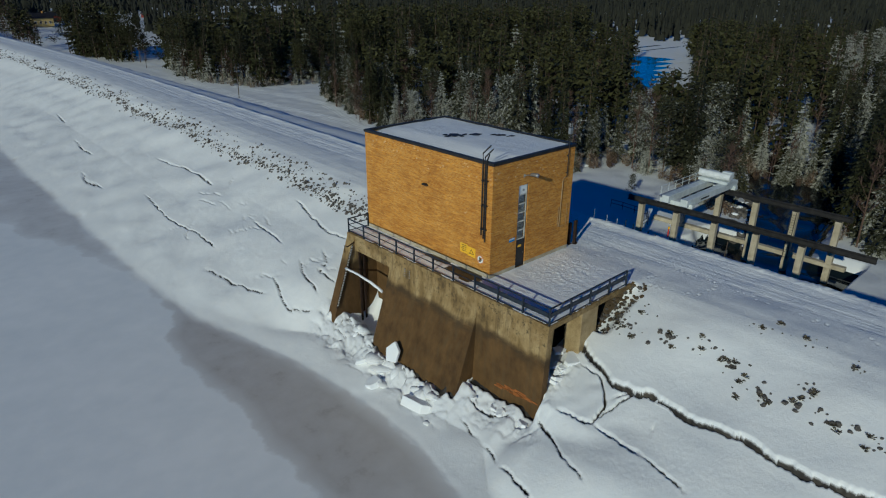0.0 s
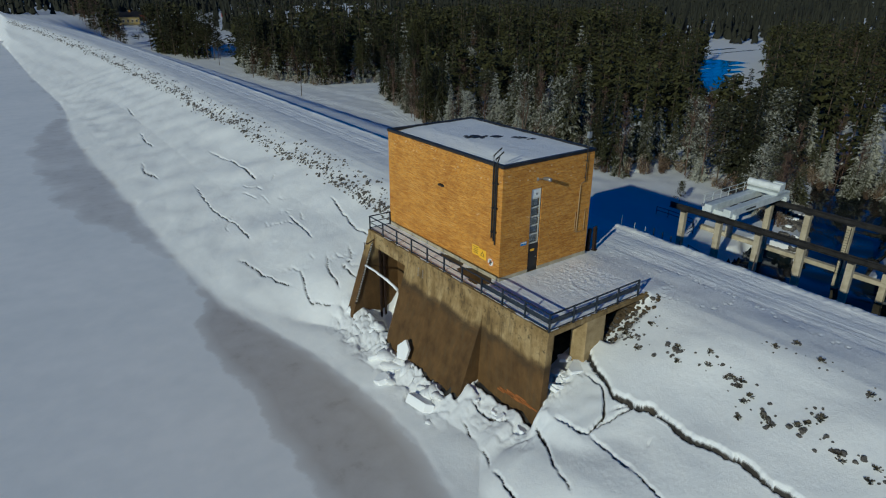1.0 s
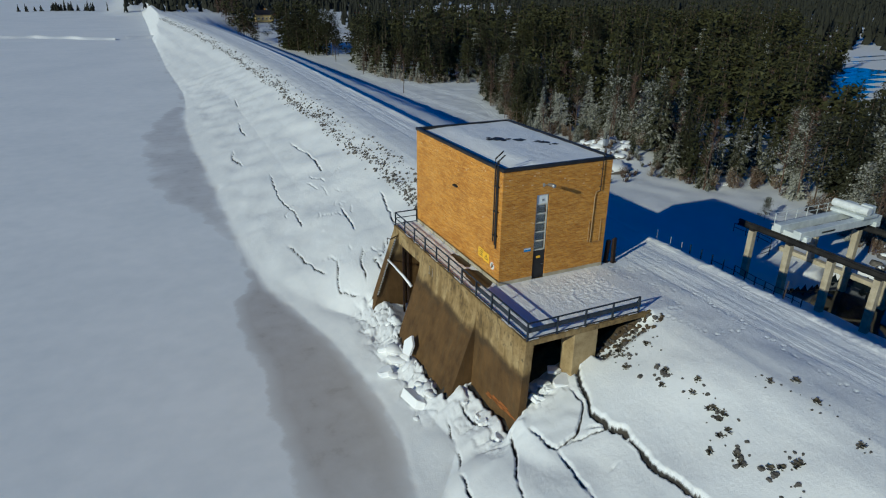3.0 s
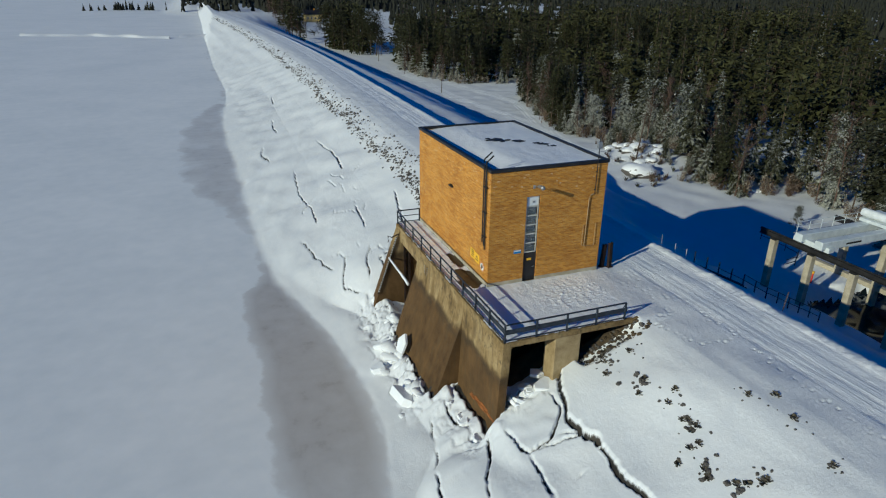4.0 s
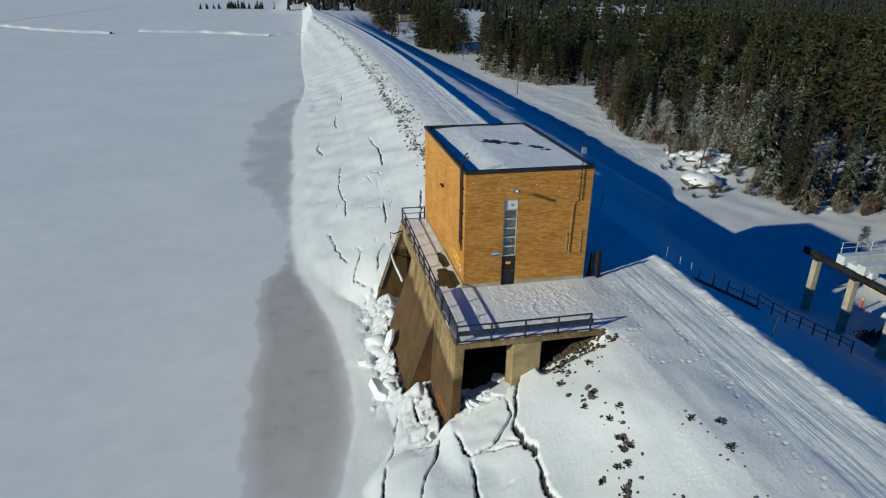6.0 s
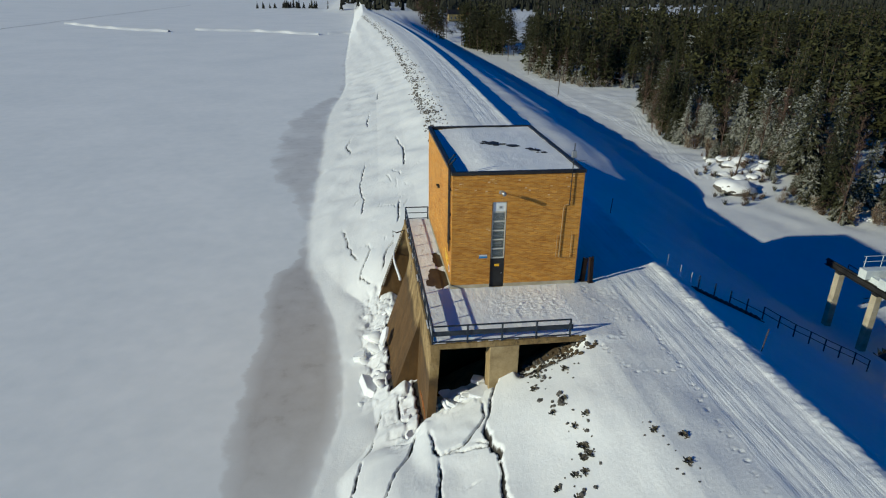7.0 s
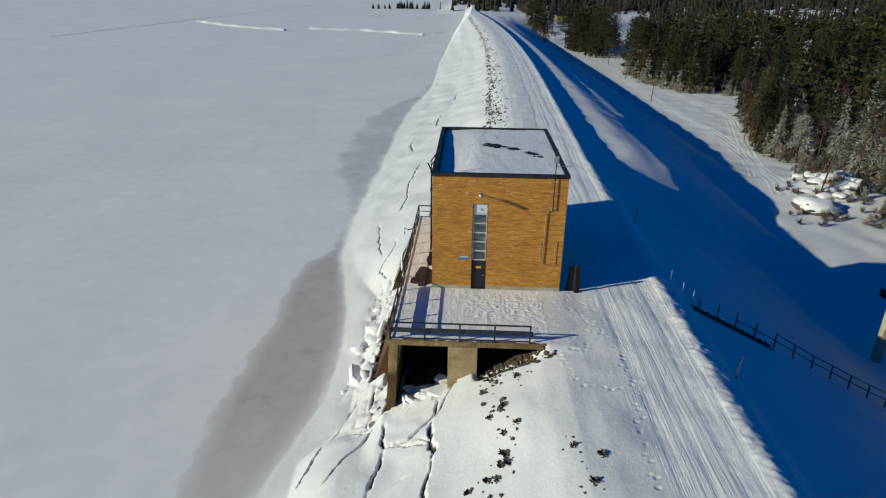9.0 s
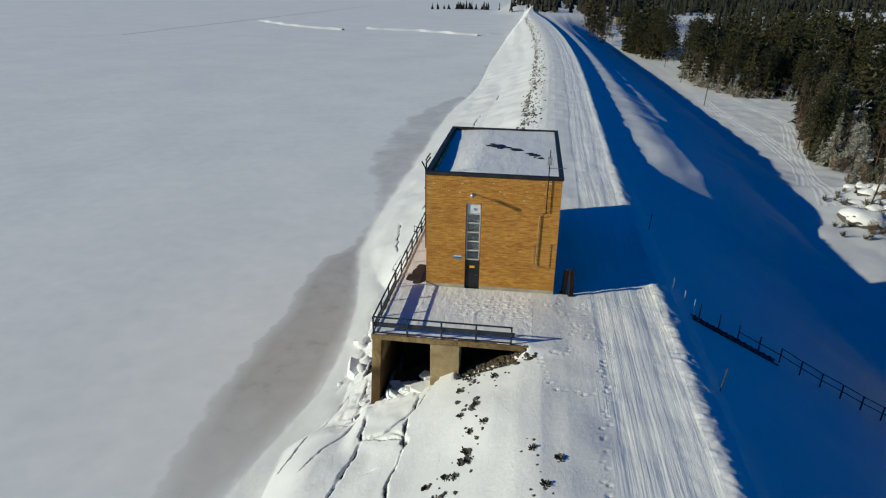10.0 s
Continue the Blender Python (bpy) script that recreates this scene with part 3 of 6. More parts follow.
# fine creases where the snow has settled on the slope
crease = random.Random(41)
for _ in range(20):
    cx, cy = crease.uniform(-6.6, 2.2), crease.uniform(14.5, 42.0)
    run, turn = crease.uniform(0.8, 3.2) * (1 + cy / 60), crease.gauss(1.5, 0.5)
    pts = [(cx, cy)]
    for _ in range(3):
        turn += crease.gauss(0, 0.45)
        pts.append((pts[-1][0] + run / 3 * math.cos(turn), pts[-1][1] + run / 3 * math.sin(turn)))
    CRACKS.append((tuple(pts), crease.uniform(0.07, 0.11), crease.uniform(0.06, 0.16)))
TRACKS = ((10.9, 0.2, 0.045), (11.25, 0.14, 0.03), (12.35, 0.16, 0.035), (13.5, 0.2, 0.045), (13.85, 0.14, 0.03), (11.75, 0.12, 0.02), (14.3, 0.14, 0.025))
STEPS = (((8.7, -4.8), (10.0, -5.0), (10.85, -5.3), (11.0, -6.9), (10.45, -8.8), (10.5, -10.7), (10.25, -12.9), (9.95, -14.7), (9.9, -18.0), (9.7, -24.0)), ((7.3, -7.4), (7.5, -8.2), (8.1, -10.1), (9.6, -10.7), (10.0, -9.9)),
         ((8.6, -2.6), (9.6, -4.0), (10.2, -5.6)), ((9.3, -1.5), (11.2, -1.9), (13.6, -0.7)))


def gap_to(x, y, pts):
    """How far the points of the grid lie from a line of points, and on which side."""
    best, side = np.full(x.shape, 1e9), np.zeros(x.shape)
    for (ax, ay), (bx, by) in zip(pts, pts[1:]):
        dx, dy = bx - ax, by - ay
        t = np.clip(((x - ax) * dx + (y - ay) * dy) / (dx * dx + dy * dy), 0, 1)
        d = np.hypot(x - ax - t * dx, y - ay - t * dy)
        cross = (x - ax) * dy - (y - ay) * dx
        near = d < best
        best, side = np.where(near, d, best), np.where(near, cross, side)
    return best, side


def broken_ice(gx, gy, xs, ys):
    """Heaped plates of ice along the foot of the walls: each cell of the heap is tilted its own way."""
    rng = np.random.RandomState(17)
    out = np.zeros(gx.shape)
    i0, i1 = np.searchsorted(ys, (-8.5, 15.0))
    j0, j1 = np.searchsorted(xs, (-7.5, 0.5))
    cut = (slice(i0, i1), slice(j0, j1))
    x, y = gx[cut], gy[cut]
    first, second, own = np.full(x.shape, 1e9), np.full(x.shape, 1e9), np.zeros(x.shape)
    for k in range(150):
        cx, cy = rng.uniform(-7.2, 0.4), rng.uniform(-8.3, 14.8)
        stretch, turn = rng.uniform(0.6, 1.0), rng.uniform(0, 3.14)
        a, b = (x - cx) * math.cos(turn) + (y - cy) * math.sin(turn), (y - cy) * math.cos(turn) - (x - cx) * math.sin(turn)
        d = np.hypot(a, b * stretch) * rng.uniform(0.8, 1.3)
        lift = rng.uniform(-0.14, 0.26) + rng.normal(0, 0.16) * (x - cx) + rng.normal(0, 0.16) * (y - cy)
        nearer = d < first
        second = np.where(nearer, first, np.minimum(second, d))
        own = np.where(nearer, lift, own)
        first = np.where(nearer, d, first)
    groove = smooth(0.16, 0.02, second - first)
    along = smooth(-2.5, 0.0, y) * smooth(14.8, 12.8, y) * smooth(-6.5, -5.0, x) * smooth(-1.5, -2.5, x)
    corner = smooth(-8.2, -6.6, y) * smooth(0.5, -1.5, y) * smooth(-5.0, -3.8, x) * smooth(-1.8, -2.4, x) * 0.7
    mouth = smooth(-7.6, -6.6, y) * smooth(-3.6, -5.0, y) * smooth(-1.9, -1.5, x) * smooth(1.2, 0.6, x) * 0.6
    share = np.maximum(np.maximum(along, corner), mouth)
    lumps = 0.16 * np.abs(wave(x, y, 26, 1.3)) + 0.07 * wave(x, y, 27, 0.5) + 0.05 * wave(x, y, 28, 0.28)
    out[cut] = (0.75 * np.clip(own, -0.3, 0.42) + lumps - 0.2 * groove) * share
    # snow has drifted over the plates and rounded their edges
    for _ in range(2):
        out[1:-1, 1:-1] = 0.5 * out[1:-1, 1:-1] + 0.125 * (out[2:, 1:-1] + out[:-2, 1:-1] + out[1:-1, 2:] + out[1:-1, :-2])
    gaps = np.zeros(gx.shape)
    gaps[cut] = smooth(0.1, 0.02, second - first) * share * smooth(-0.3, 0.25, wave(x, y, 29, 1.7)) * smooth(-5.8, -4.6, x)
    return out, gaps


def build_ground():
    xs = sorted(spread(-16, -3500, 2.0, 1.22)) + lines((-16, -10, 0.4), (-10, -7.2, 0.14), (-7.2, 3.4, 0.075), (3.4, 6.4, 0.14), (6.4, 11.6, 0.1), (11.6, 16.8, 0.14), (16.8, 20.3, 0.25), (20.3, 90, 0.7)) + spread(90, 3500, 2.5, 1.1)
    ys = sorted(spread(-26, -2500, 1.0, 1.25)) + lines((-26, -5.6, 0.08), (-5.6, 15, 0.12), (15, 48, 0.26), (48, 160, 0.9)) + spread(160, 4500, 2.0, 1.06)
    gx, gy = np.meshgrid(np.array(xs), np.array(ys))
    z = land(gx, gy)
    # how dark each crevice is painted
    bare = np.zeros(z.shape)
    wob = 0.09 * wave(gx, gy, 11, 2.4) + 0.045 * wave(gx, gy, 12, 0.55)
    # the ice on the lake side of the hinge has sunk, and lies flat before the intake
    d, side = gap_to(gx + wob, gy, HINGE)
    low = smooth(-0.06, 0.14, np.where(side > 0, d, -d)) * (gx < 3.5) * (gx > -9)
    z -= 0.34 * low * smooth(-26, -24, gy) * smooth(-1.5, -3.0, gy) * smooth(5.0, 1.8, d)
    mouth = low * np.where(gy > -6.7, smooth(-2.2, -1.95, gx), smooth(-3.4, -2.3, gx)) * smooth(-12.5, -9.5, gy) * smooth(-1.0, -3.0, gy)
    z = z + mouth * (-3.66 + 0.45 * (gx - 0.2) + 0.04 * wave(gx, gy, 19, 1.8) - 0.5 * smooth(-6.6, -5.0, gy) - z)
    for pts, half, depth in CRACKS:
        px, py = [p[0] for p in pts], [p[1] for p in pts]
        # only the rows and columns near the crack
        i0, i1 = np.searchsorted(ys, (min(py) - 1.5, max(py) + 1.5))
        j0, j1 = np.searchsorted(xs, (min(px) - 1.5, max(px) + 1.5))
        cut = (slice(i0, i1), slice(j0, j1))
        sx, sy = gx[cut], gy[cut]
        d, side = gap_to(sx + wob[cut], sy + 0.6 * wob[cut], pts)
        width = half * np.where(sy < -5, 0.46, 0.52) * (1 + 0.5 * wave(sx, sy, 13, 4.0) + 0.4 * wave(sx, sy, 14, 0.9))
        ends = smooth(0.0, 1.0, np.minimum(np.hypot(sx - px[-1], sy - py[-1]), np.hypot(sx - px[0], sy - py[0])))
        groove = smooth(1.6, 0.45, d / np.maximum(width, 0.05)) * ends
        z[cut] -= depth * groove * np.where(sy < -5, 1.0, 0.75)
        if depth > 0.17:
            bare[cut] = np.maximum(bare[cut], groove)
    rubble, gaps = broken_ice(gx, gy, xs, ys)
    # crevice shade between the heaped plates, painted more weakly
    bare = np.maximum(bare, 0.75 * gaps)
    z += rubble
    # a gap where the ice has pulled away from the walls, its shade painted in
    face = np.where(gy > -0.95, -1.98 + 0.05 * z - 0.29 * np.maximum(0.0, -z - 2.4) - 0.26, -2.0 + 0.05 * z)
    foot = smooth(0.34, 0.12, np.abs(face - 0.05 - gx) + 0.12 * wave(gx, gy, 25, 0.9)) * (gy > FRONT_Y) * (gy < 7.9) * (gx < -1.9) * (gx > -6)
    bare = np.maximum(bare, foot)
    z -= 0.25 * foot
    # wheel ruts and footprints on the crest
    for tx, half, depth in TRACKS:
        centre = tx + axis(gy) + 0.12 * np.sin(gy * 0.13 + tx) + 0.06 * np.sin(gy * 0.41 + tx * 3)
        z -= depth * smooth(half * 1.4, half * 0.5, np.abs(gx - centre)) * (0.7 + 0.4 * wave(gx, gy, 15, 1.5))
    bank = np.abs(gx - axis(gy) - 15.0)
    z += 0.1 * smooth(0.9, 0.2, bank) * (0.4 + 0.7 * np.abs(wave(gx, gy, 16, 0.8)) + 0.5 * wave(gx, gy, 17, 2.6))
    rng = np.random.RandomState(5)
    prints = []
    for pts in STEPS:
        for (ax, ay), (bx, by) in zip(pts, pts[1:]):
            n = max(2, int(math.hypot(bx - ax, by - ay) / 0.42))
            for k in range(n):
                t = k / n
                prints.append((ax + (bx - ax) * t + rng.uniform(-0.2, 0.2), ay + (by - ay) * t + rng.uniform(-0.18, 0.18), rng.uniform(0.07, 0.12), rng.uniform(0.05, 0.1)))
    for k in range(45):
        prints.append((rng.uniform(7.2, 10.8), rng.uniform(-7.0, 0.2), rng.uniform(0.08, 0.14), rng.uniform(0.03, 0.07)))
    for px, py, r, depth in prints:
        i0, i1 = np.searchsorted(ys, (py - 0.6, py + 0.6))
        j0, j1 = np.searchsorted(xs, (px - 0.6, px + 0.6))
        cut = (slice(i0, i1), slice(j0, j1))
        d = np.hypot(gx[cut] - px, gy[cut] - py) / r
        z[cut] += 0.75 * depth * (-np.exp(-d ** 2) + 0.35 * np.exp(-((d - 1.5) / 0.5) ** 2))
    ny, nx = gx.shape
    verts = np.stack((gx, gy, z), -1).reshape(-1, 3)
    idx = np.arange(ny * nx).reshape(ny, nx)
    quads = np.stack((idx[:-1, :-1], idx[:-1, 1:], idx[1:, 1:], idx[1:, :-1]), -1).reshape(-1, 4)
    me = bpy.data.meshes.new("ground")
    me.from_pydata(verts.tolist(), [], quads.tolist())
    for m in (GROUND, WATER, BLUE_WATER, EARTH):
        me.materials.append(m)
    # where cracks are painted dark for ice and shade, where the snow is driven on, and where the lake begins
    gu, off = gx - axis(gy), gx - shore_line(gy)
    driven = smooth(9.6, 11.0, gu + 0.5 * wave(gx, gy, 21, 6.0)) * smooth(15.2, 14.4, gu + 0.15 * wave(gx, gy, 22, 3.0)) * smooth(500, 460, gy)
    lake = smooth(0.4, -0.6, off + 0.25 * wave(gx, gy, 23, 3.5)) * (z < -7.6)
    for key, values in (("crevice_dark", bare), ("driven", driven), ("lake", lake)):
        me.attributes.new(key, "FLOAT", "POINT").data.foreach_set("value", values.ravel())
    def mean(a):
        return (a[:-1, :-1] + a[:-1, 1:] + a[1:, 1:] + a[1:, :-1]) / 4
    fx, fy, fz = mean(gx), mean(gy), mean(z)
    slot = np.zeros(fx.shape, int)
    slot[(fz < -12.4) & (fx > 38) & (fx < 112) & (fy > -12) & (fy < 32)] = 1
    slot[in_river(fx, fy) & ((fx < 272 + 18 * np.sin(fy * 0.2)) | (wave(fx * 0.25, fy, 31, 9.0) > 0.55))] = 2
    # earth colour under the deck also carries the shade of the intake mouth
    slot[(fy > np.where(fx > 2.6, -6.3, -4.6)) & (fy < 0) & (fx > -1.5) & (fx < 6.6)] = 3
    me.polygons.foreach_set("material_index", slot.ravel())
    me.polygons.foreach_set("use_smooth", np.ones(slot.size, bool))
    return tagged(new("ground", me), "snow-covered dam and shore with grey lake ice", "ground", kind="structure")


build_ground()

PIPE_PAINT = worn("tan_pipe_paint", (0.30, 0.20, 0.09), (0.45, 0.32, 0.16), 2.0, 20.0, 0.6)

# ---- the concrete intake ----
WALL = 0.05


def batter(lean, z, at=-2.0):
    return at + lean * z


def build_intake():
    root = thing("intake_structure", (0, 0, 0), "weathered brown concrete dam intake with a stained water line", "dam intake")
    low = -9.5
    bm = bmesh.new()
    prism(bm, [(-2.0, -0.32), (batter(WALL, low), low), (batter(WALL, low) + 0.5, low), (-1.5, -0.32)], "y", FRONT_Y + 0.06, -1.0)
    prism(bm, [(-2.0, -0.32), (batter(WALL, low), low), (batter(WALL, low) + 0.5, low), (-1.5, -0.32)], "y", -1.0, 7.95)
    part("side_wall", bm, CONCRETE, root)
    bm = bmesh.new()
    curve = [(batter(WALL, z) + 0.02 - 0.29 * max(0.0, -z - 2.4) - 0.08 * min(1.8, max(0.0, -z - 0.6)) ** 2, z) for z in (-0.5, -0.9, -1.2, -1.5, -1.8, -2.1, -2.5, -3.0, low)]
    prism(bm, [(-1.7, -0.5)] + curve + [(-1.7, low)], "y", -0.95, 7.97)
    part("buttress", bm, CONCRETE, root)
    bm = bmesh.new()
    prism(bm, [(-2.05, -0.32), (batter(0.35, low, -2.0), low), (3.0, low), (3.0, -0.32)], "y", 12.35, BACK_Y)
    part("far_pier", bm, CONCRETE, root)
    bm = bmesh.new()
    box(bm, -2.0, -1.0, 7.95, 12.35, -1.25, -0.32)
    part("lintel", bm, CONCRETE, root)
    bm = bmesh.new()
    box(bm, 1.9, 2.6, 7.95, 12.35, low, -0.32)
    part("back_wall", bm, CONCRETE, root)
    bm = bmesh.new()
    box(bm, -1.45, 1.9, 7.35, 7.95, low, -0.32)
    part("inner_pier", bm, CONCRETE, root)
    for y in (12.22,):
        for x in (-1.75, -1.35):
            bm = bmesh.new()
            box(bm, x, x + 0.16, y, y + 0.13, low, -1.25)
            part("gate_guide", bm, RUST, root, "dark steel gate guide rail")
    bm = bmesh.new()
    box(bm, -2.06, 6.95, FRONT_Y, 0.0, -0.32, 0.0, bevel=0.02)
    part("deck_slab", bm, CONCRETE, root, "cracked concrete deck slab with a stained edge")
    bm = bmesh.new()
    box(bm, -2.06, 0.0, 0.0, BACK_Y, -0.32, 0.0, bevel=0.02)
    part("walkway_slab", bm, CONCRETE, root)
    bm = bmesh.new()
    box(bm, 1.3, 2.95, FRONT_Y + 0.12, FRONT_Y + 1.3, -7.0, -0.32, bevel=0.02)
    part("front_pillar", bm, PILLAR_TAN, root, "broad pale concrete pillar under the deck")
    bm = bmesh.new()
    box(bm, -1.45, 8.2, -0.9, 7.35, low, -0.01)
    part("foundation", bm, CONCRETE, root)
    bm = bmesh.new()
    box(bm, 0.0, 8.2, 7.35, BACK_Y - 0.02, -6.0, -0.02)
    part("foundation", bm, CONCRETE, root)
    # staff gauge and iron on the walls
    strip = bmesh.new()
    z0, z1 = -0.8, -5.6
    prism(strip, [(batter(0.35, z0) - 0.03, z0), (batter(0.35, z0) - 0.10, z0), (batter(0.35, z1) - 0.10, z1), (batter(0.35, z1) - 0.03, z1)], "y", 12.22, 12.34)
    gauge = part("gauge", strip, RUST, root, "stepped pale water gauge on the pier edge")
    for k in range(24):
        z = z0 - 0.1 - k * 0.195
        part("mark", box(bmesh.new(), batter(0.35, z) - 0.13, batter(0.35, z) - 0.02, 12.17, 12.22, z, z + 0.1), FRAME_PAINT, gauge)
    for y, w in ((6.1, 0.2), (5.6, 0.16)):
        gauge = part("gauge", prism(bmesh.new(), [(batter(WALL, -0.7) - 0.012, -0.7), (batter(WALL, -0.7) + 0.02, -0.7), (batter(WALL, -2.3) + 0.02, -2.3), (batter(WALL, -2.3) - 0.012, -2.3)], "y", y, y + w), CONCRETE, root, "worn level marks")
        for k in range(9):
            z = -0.8 - k * 0.165
            part("mark", box(bmesh.new(), batter(WALL, z) - 0.03, batter(WALL, z) - 0.012, y + 0.02, y + w - 0.02, z, z + 0.06), GALVANIZED, gauge)
    bm = bmesh.new()
    tube(bm, [(-2.15, 12.3, -0.55), (-2.75, 12.25, -0.75), (-3.05, 12.2, -0.55), (-3.05, 12.2, -1.1)], 0.05)
    part("iron_arm", bm, RUST, root, "bent rusty iron arm")
    bm = bmesh.new()
    rng = random.Random(2)
    for k in range(26):
        y0 = rng.uniform(-6.45, -3.2)
        z0 = -5.25 - 0.1 * (y0 + 6.45) + rng.gauss(0, 0.09)
        y1, z1 = min(y0 + rng.uniform(0.2, 0.9), -2.9), z0 + rng.uniform(0.03, 0.11)
        prism(bm, [(batter(WALL, z0) - 0.012, z0), (batter(WALL, z0) + 0.05, z0), (batter(WALL, z1) + 0.05, z1), (batter(WALL, z1) - 0.012, z1)], "y", y0, y1)
    part("stain", bm, ORANGE_STAIN, root, "orange rust stain low on the wall")
    return root


def build_deck_snow():
    """Trodden snow on the deck and walkway, with bare concrete where it has melted."""
    bm = bmesh.new()
    def bare(x, y):
        a = math.hypot((x + 0.55) / 0.75, (y - 1.7) / 1.6) < 0.95 + 0.3 * noise.noise(Vector((x * 1.6, y * 1.6, 0)))
        b = math.hypot((x + 0.3) / 0.42, (y - 4.6) / 1.4) < 0.9 + 0.35 * noise.noise(Vector((x * 2, y * 2, 3)))
        c = math.hypot((x + 1.2) / 0.4, (y - 0.9) / 0.8) < 0.7 + 0.4 * noise.noise(Vector((x * 2, y * 2, 7)))
        d = (x < -1.85 or y < FRONT_Y + 0.16) and noise.noise(Vector((x * 2, y * 0.8, 5))) > -0.1
        return a or b or c or d
    step = 0.075
    def sheet(x0, x1, y0, y1):
        nx, ny = int((x1 - x0) / step), int((y1 - y0) / step)
        grid = {}
        for i in range(nx + 1):
            for j in range(ny + 1):
                x, y = x0 + (x1 - x0) * i / nx, y0 + (y1 - y0) * j / ny
                n = noise.noise(Vector((x * 2.2, y * 2.2, 1))) * 0.5 + noise.noise(Vector((x * 5.5, y * 3.5, 2))) * 0.5
                # trodden crust in the middle of the deck
                trod = math.exp(-((x - 4.6) / 2.6) ** 4 - ((y + 2.6) / 1.7) ** 4)
                clod = max(0.0, noise.noise(Vector((x * 3.6, y * 8.0, 8))) + 0.5 * noise.noise(Vector((x * 8, y * 15, 9))))
                grid[i, j] = bm.verts.new((x, y, 0.04 + 0.022 * n + 0.085 * trod * clod))
        for i in range(nx):
            for j in range(ny):
                x, y = x0 + (x1 - x0) * (i + 0.5) / nx, y0 + (y1 - y0) * (j + 0.5) / ny
                if not bare(x, y):
                    bm.faces.new((grid[i, j], grid[i + 1, j], grid[i + 1, j + 1], grid[i, j + 1]))
    sheet(-2.02, 6.93, FRONT_Y + 0.05, -0.02)
    sheet(-2.02, -0.03, 0.0, BACK_Y - 0.05)
    bmesh.ops.delete(bm, geom=[v for v in bm.verts if not v.link_faces], context="VERTS")
    ob = part("deck_snow", bm, PACKED, soft=True)
    tagged(ob, "thin trodden snow on the concrete deck with bare patches", "snow", kind="stuff")


def build_wet_patches():
    for cx, cy, rx, ry, seed in ((-0.52, 1.7, 0.85, 1.85, 1), (-0.3, 4.6, 0.5, 1.7, 2), (-1.2, 0.9, 0.5, 0.95, 3)):
        bm = bmesh.new()
        ring = []
        for k in range(36):
            a = 6.2832 * k / 36
            r = 1 + 0.16 * noise.noise(Vector((2 * math.cos(a), 2 * math.sin(a), seed * 5)))
            ring.append((min(cx + rx * r * math.cos(a), -0.02), cy + ry * r * math.sin(a)))
        prism(bm, ring, "z", 0.004 + 0.002 * seed, 0.008 + 0.002 * seed)
        tagged(part("meltwater_patch", bm, WET_CONCRETE), "dark wet patch of meltwater on the concrete walkway", "wet patch", "wet patches on the walkway")


# ---- railing ----
def build_railing():
    root = thing("railing", (0, 0, 0), "dark painted steel railing round the concrete deck", "railing")
    x, fy, by = -1.93, FRONT_Y + 0.1, BACK_Y - 0.1
    posts = [(x, fy + (by - fy) * k / 10) for k in range(11)] + [(x + 7.72 * k / 4, fy) for k in range(1, 5)] + [(-0.08, by)]
    for px, py in posts:
        bm = bmesh.new()
        box(bm, px - 0.045, px + 0.045, py - 0.045, py + 0.045, -0.02, 1.1)
        part("post", bm, RAIL_PAINT, root)
    for z in (1.08, 0.12):
        for a, b in (((x, fy, z), (x, by, z)), ((x, fy, z), (x + 7.72, fy, z)), ((x, by, z), (-0.05, by, z))):
            bm = bmesh.new()
            tube(bm, [a, b], 0.05 if z > 1 else 0.035)
            part("rail", bm, RAIL_PAINT, root)
    bm = bmesh.new()
    tube(bm, [(x, -0.6, 0.6), (x, by, 0.6), (-0.05, by, 0.6)], 0.035)
    part("rail", bm, RAIL_PAINT, root)
    bm = bmesh.new()
    box(bm, x + 0.03, x + 7.9, fy + 0.045, fy + 0.095, 0.44, 0.72)
    part("board", bm, RAIL_PAINT, root, "wide dark guard board")
    bm = bmesh.new()
    box(bm, x + 0.045, x + 0.095, fy + 0.1, -0.6, 0.44, 0.72)
    part("board", bm, RAIL_PAINT, root, "wide dark guard board")
    bm = bmesh.new()
    tube(bm, [(x + 7.72, fy, 1.05), (x + 7.72, fy + 0.5, 0.02)], 0.025)
    part("brace", bm, RAIL_PAINT, root)


# ---- the brick gatehouse ----
W, D, H = 8.2, 13.25, 7.75
DOOR = (2.50, 3.44)


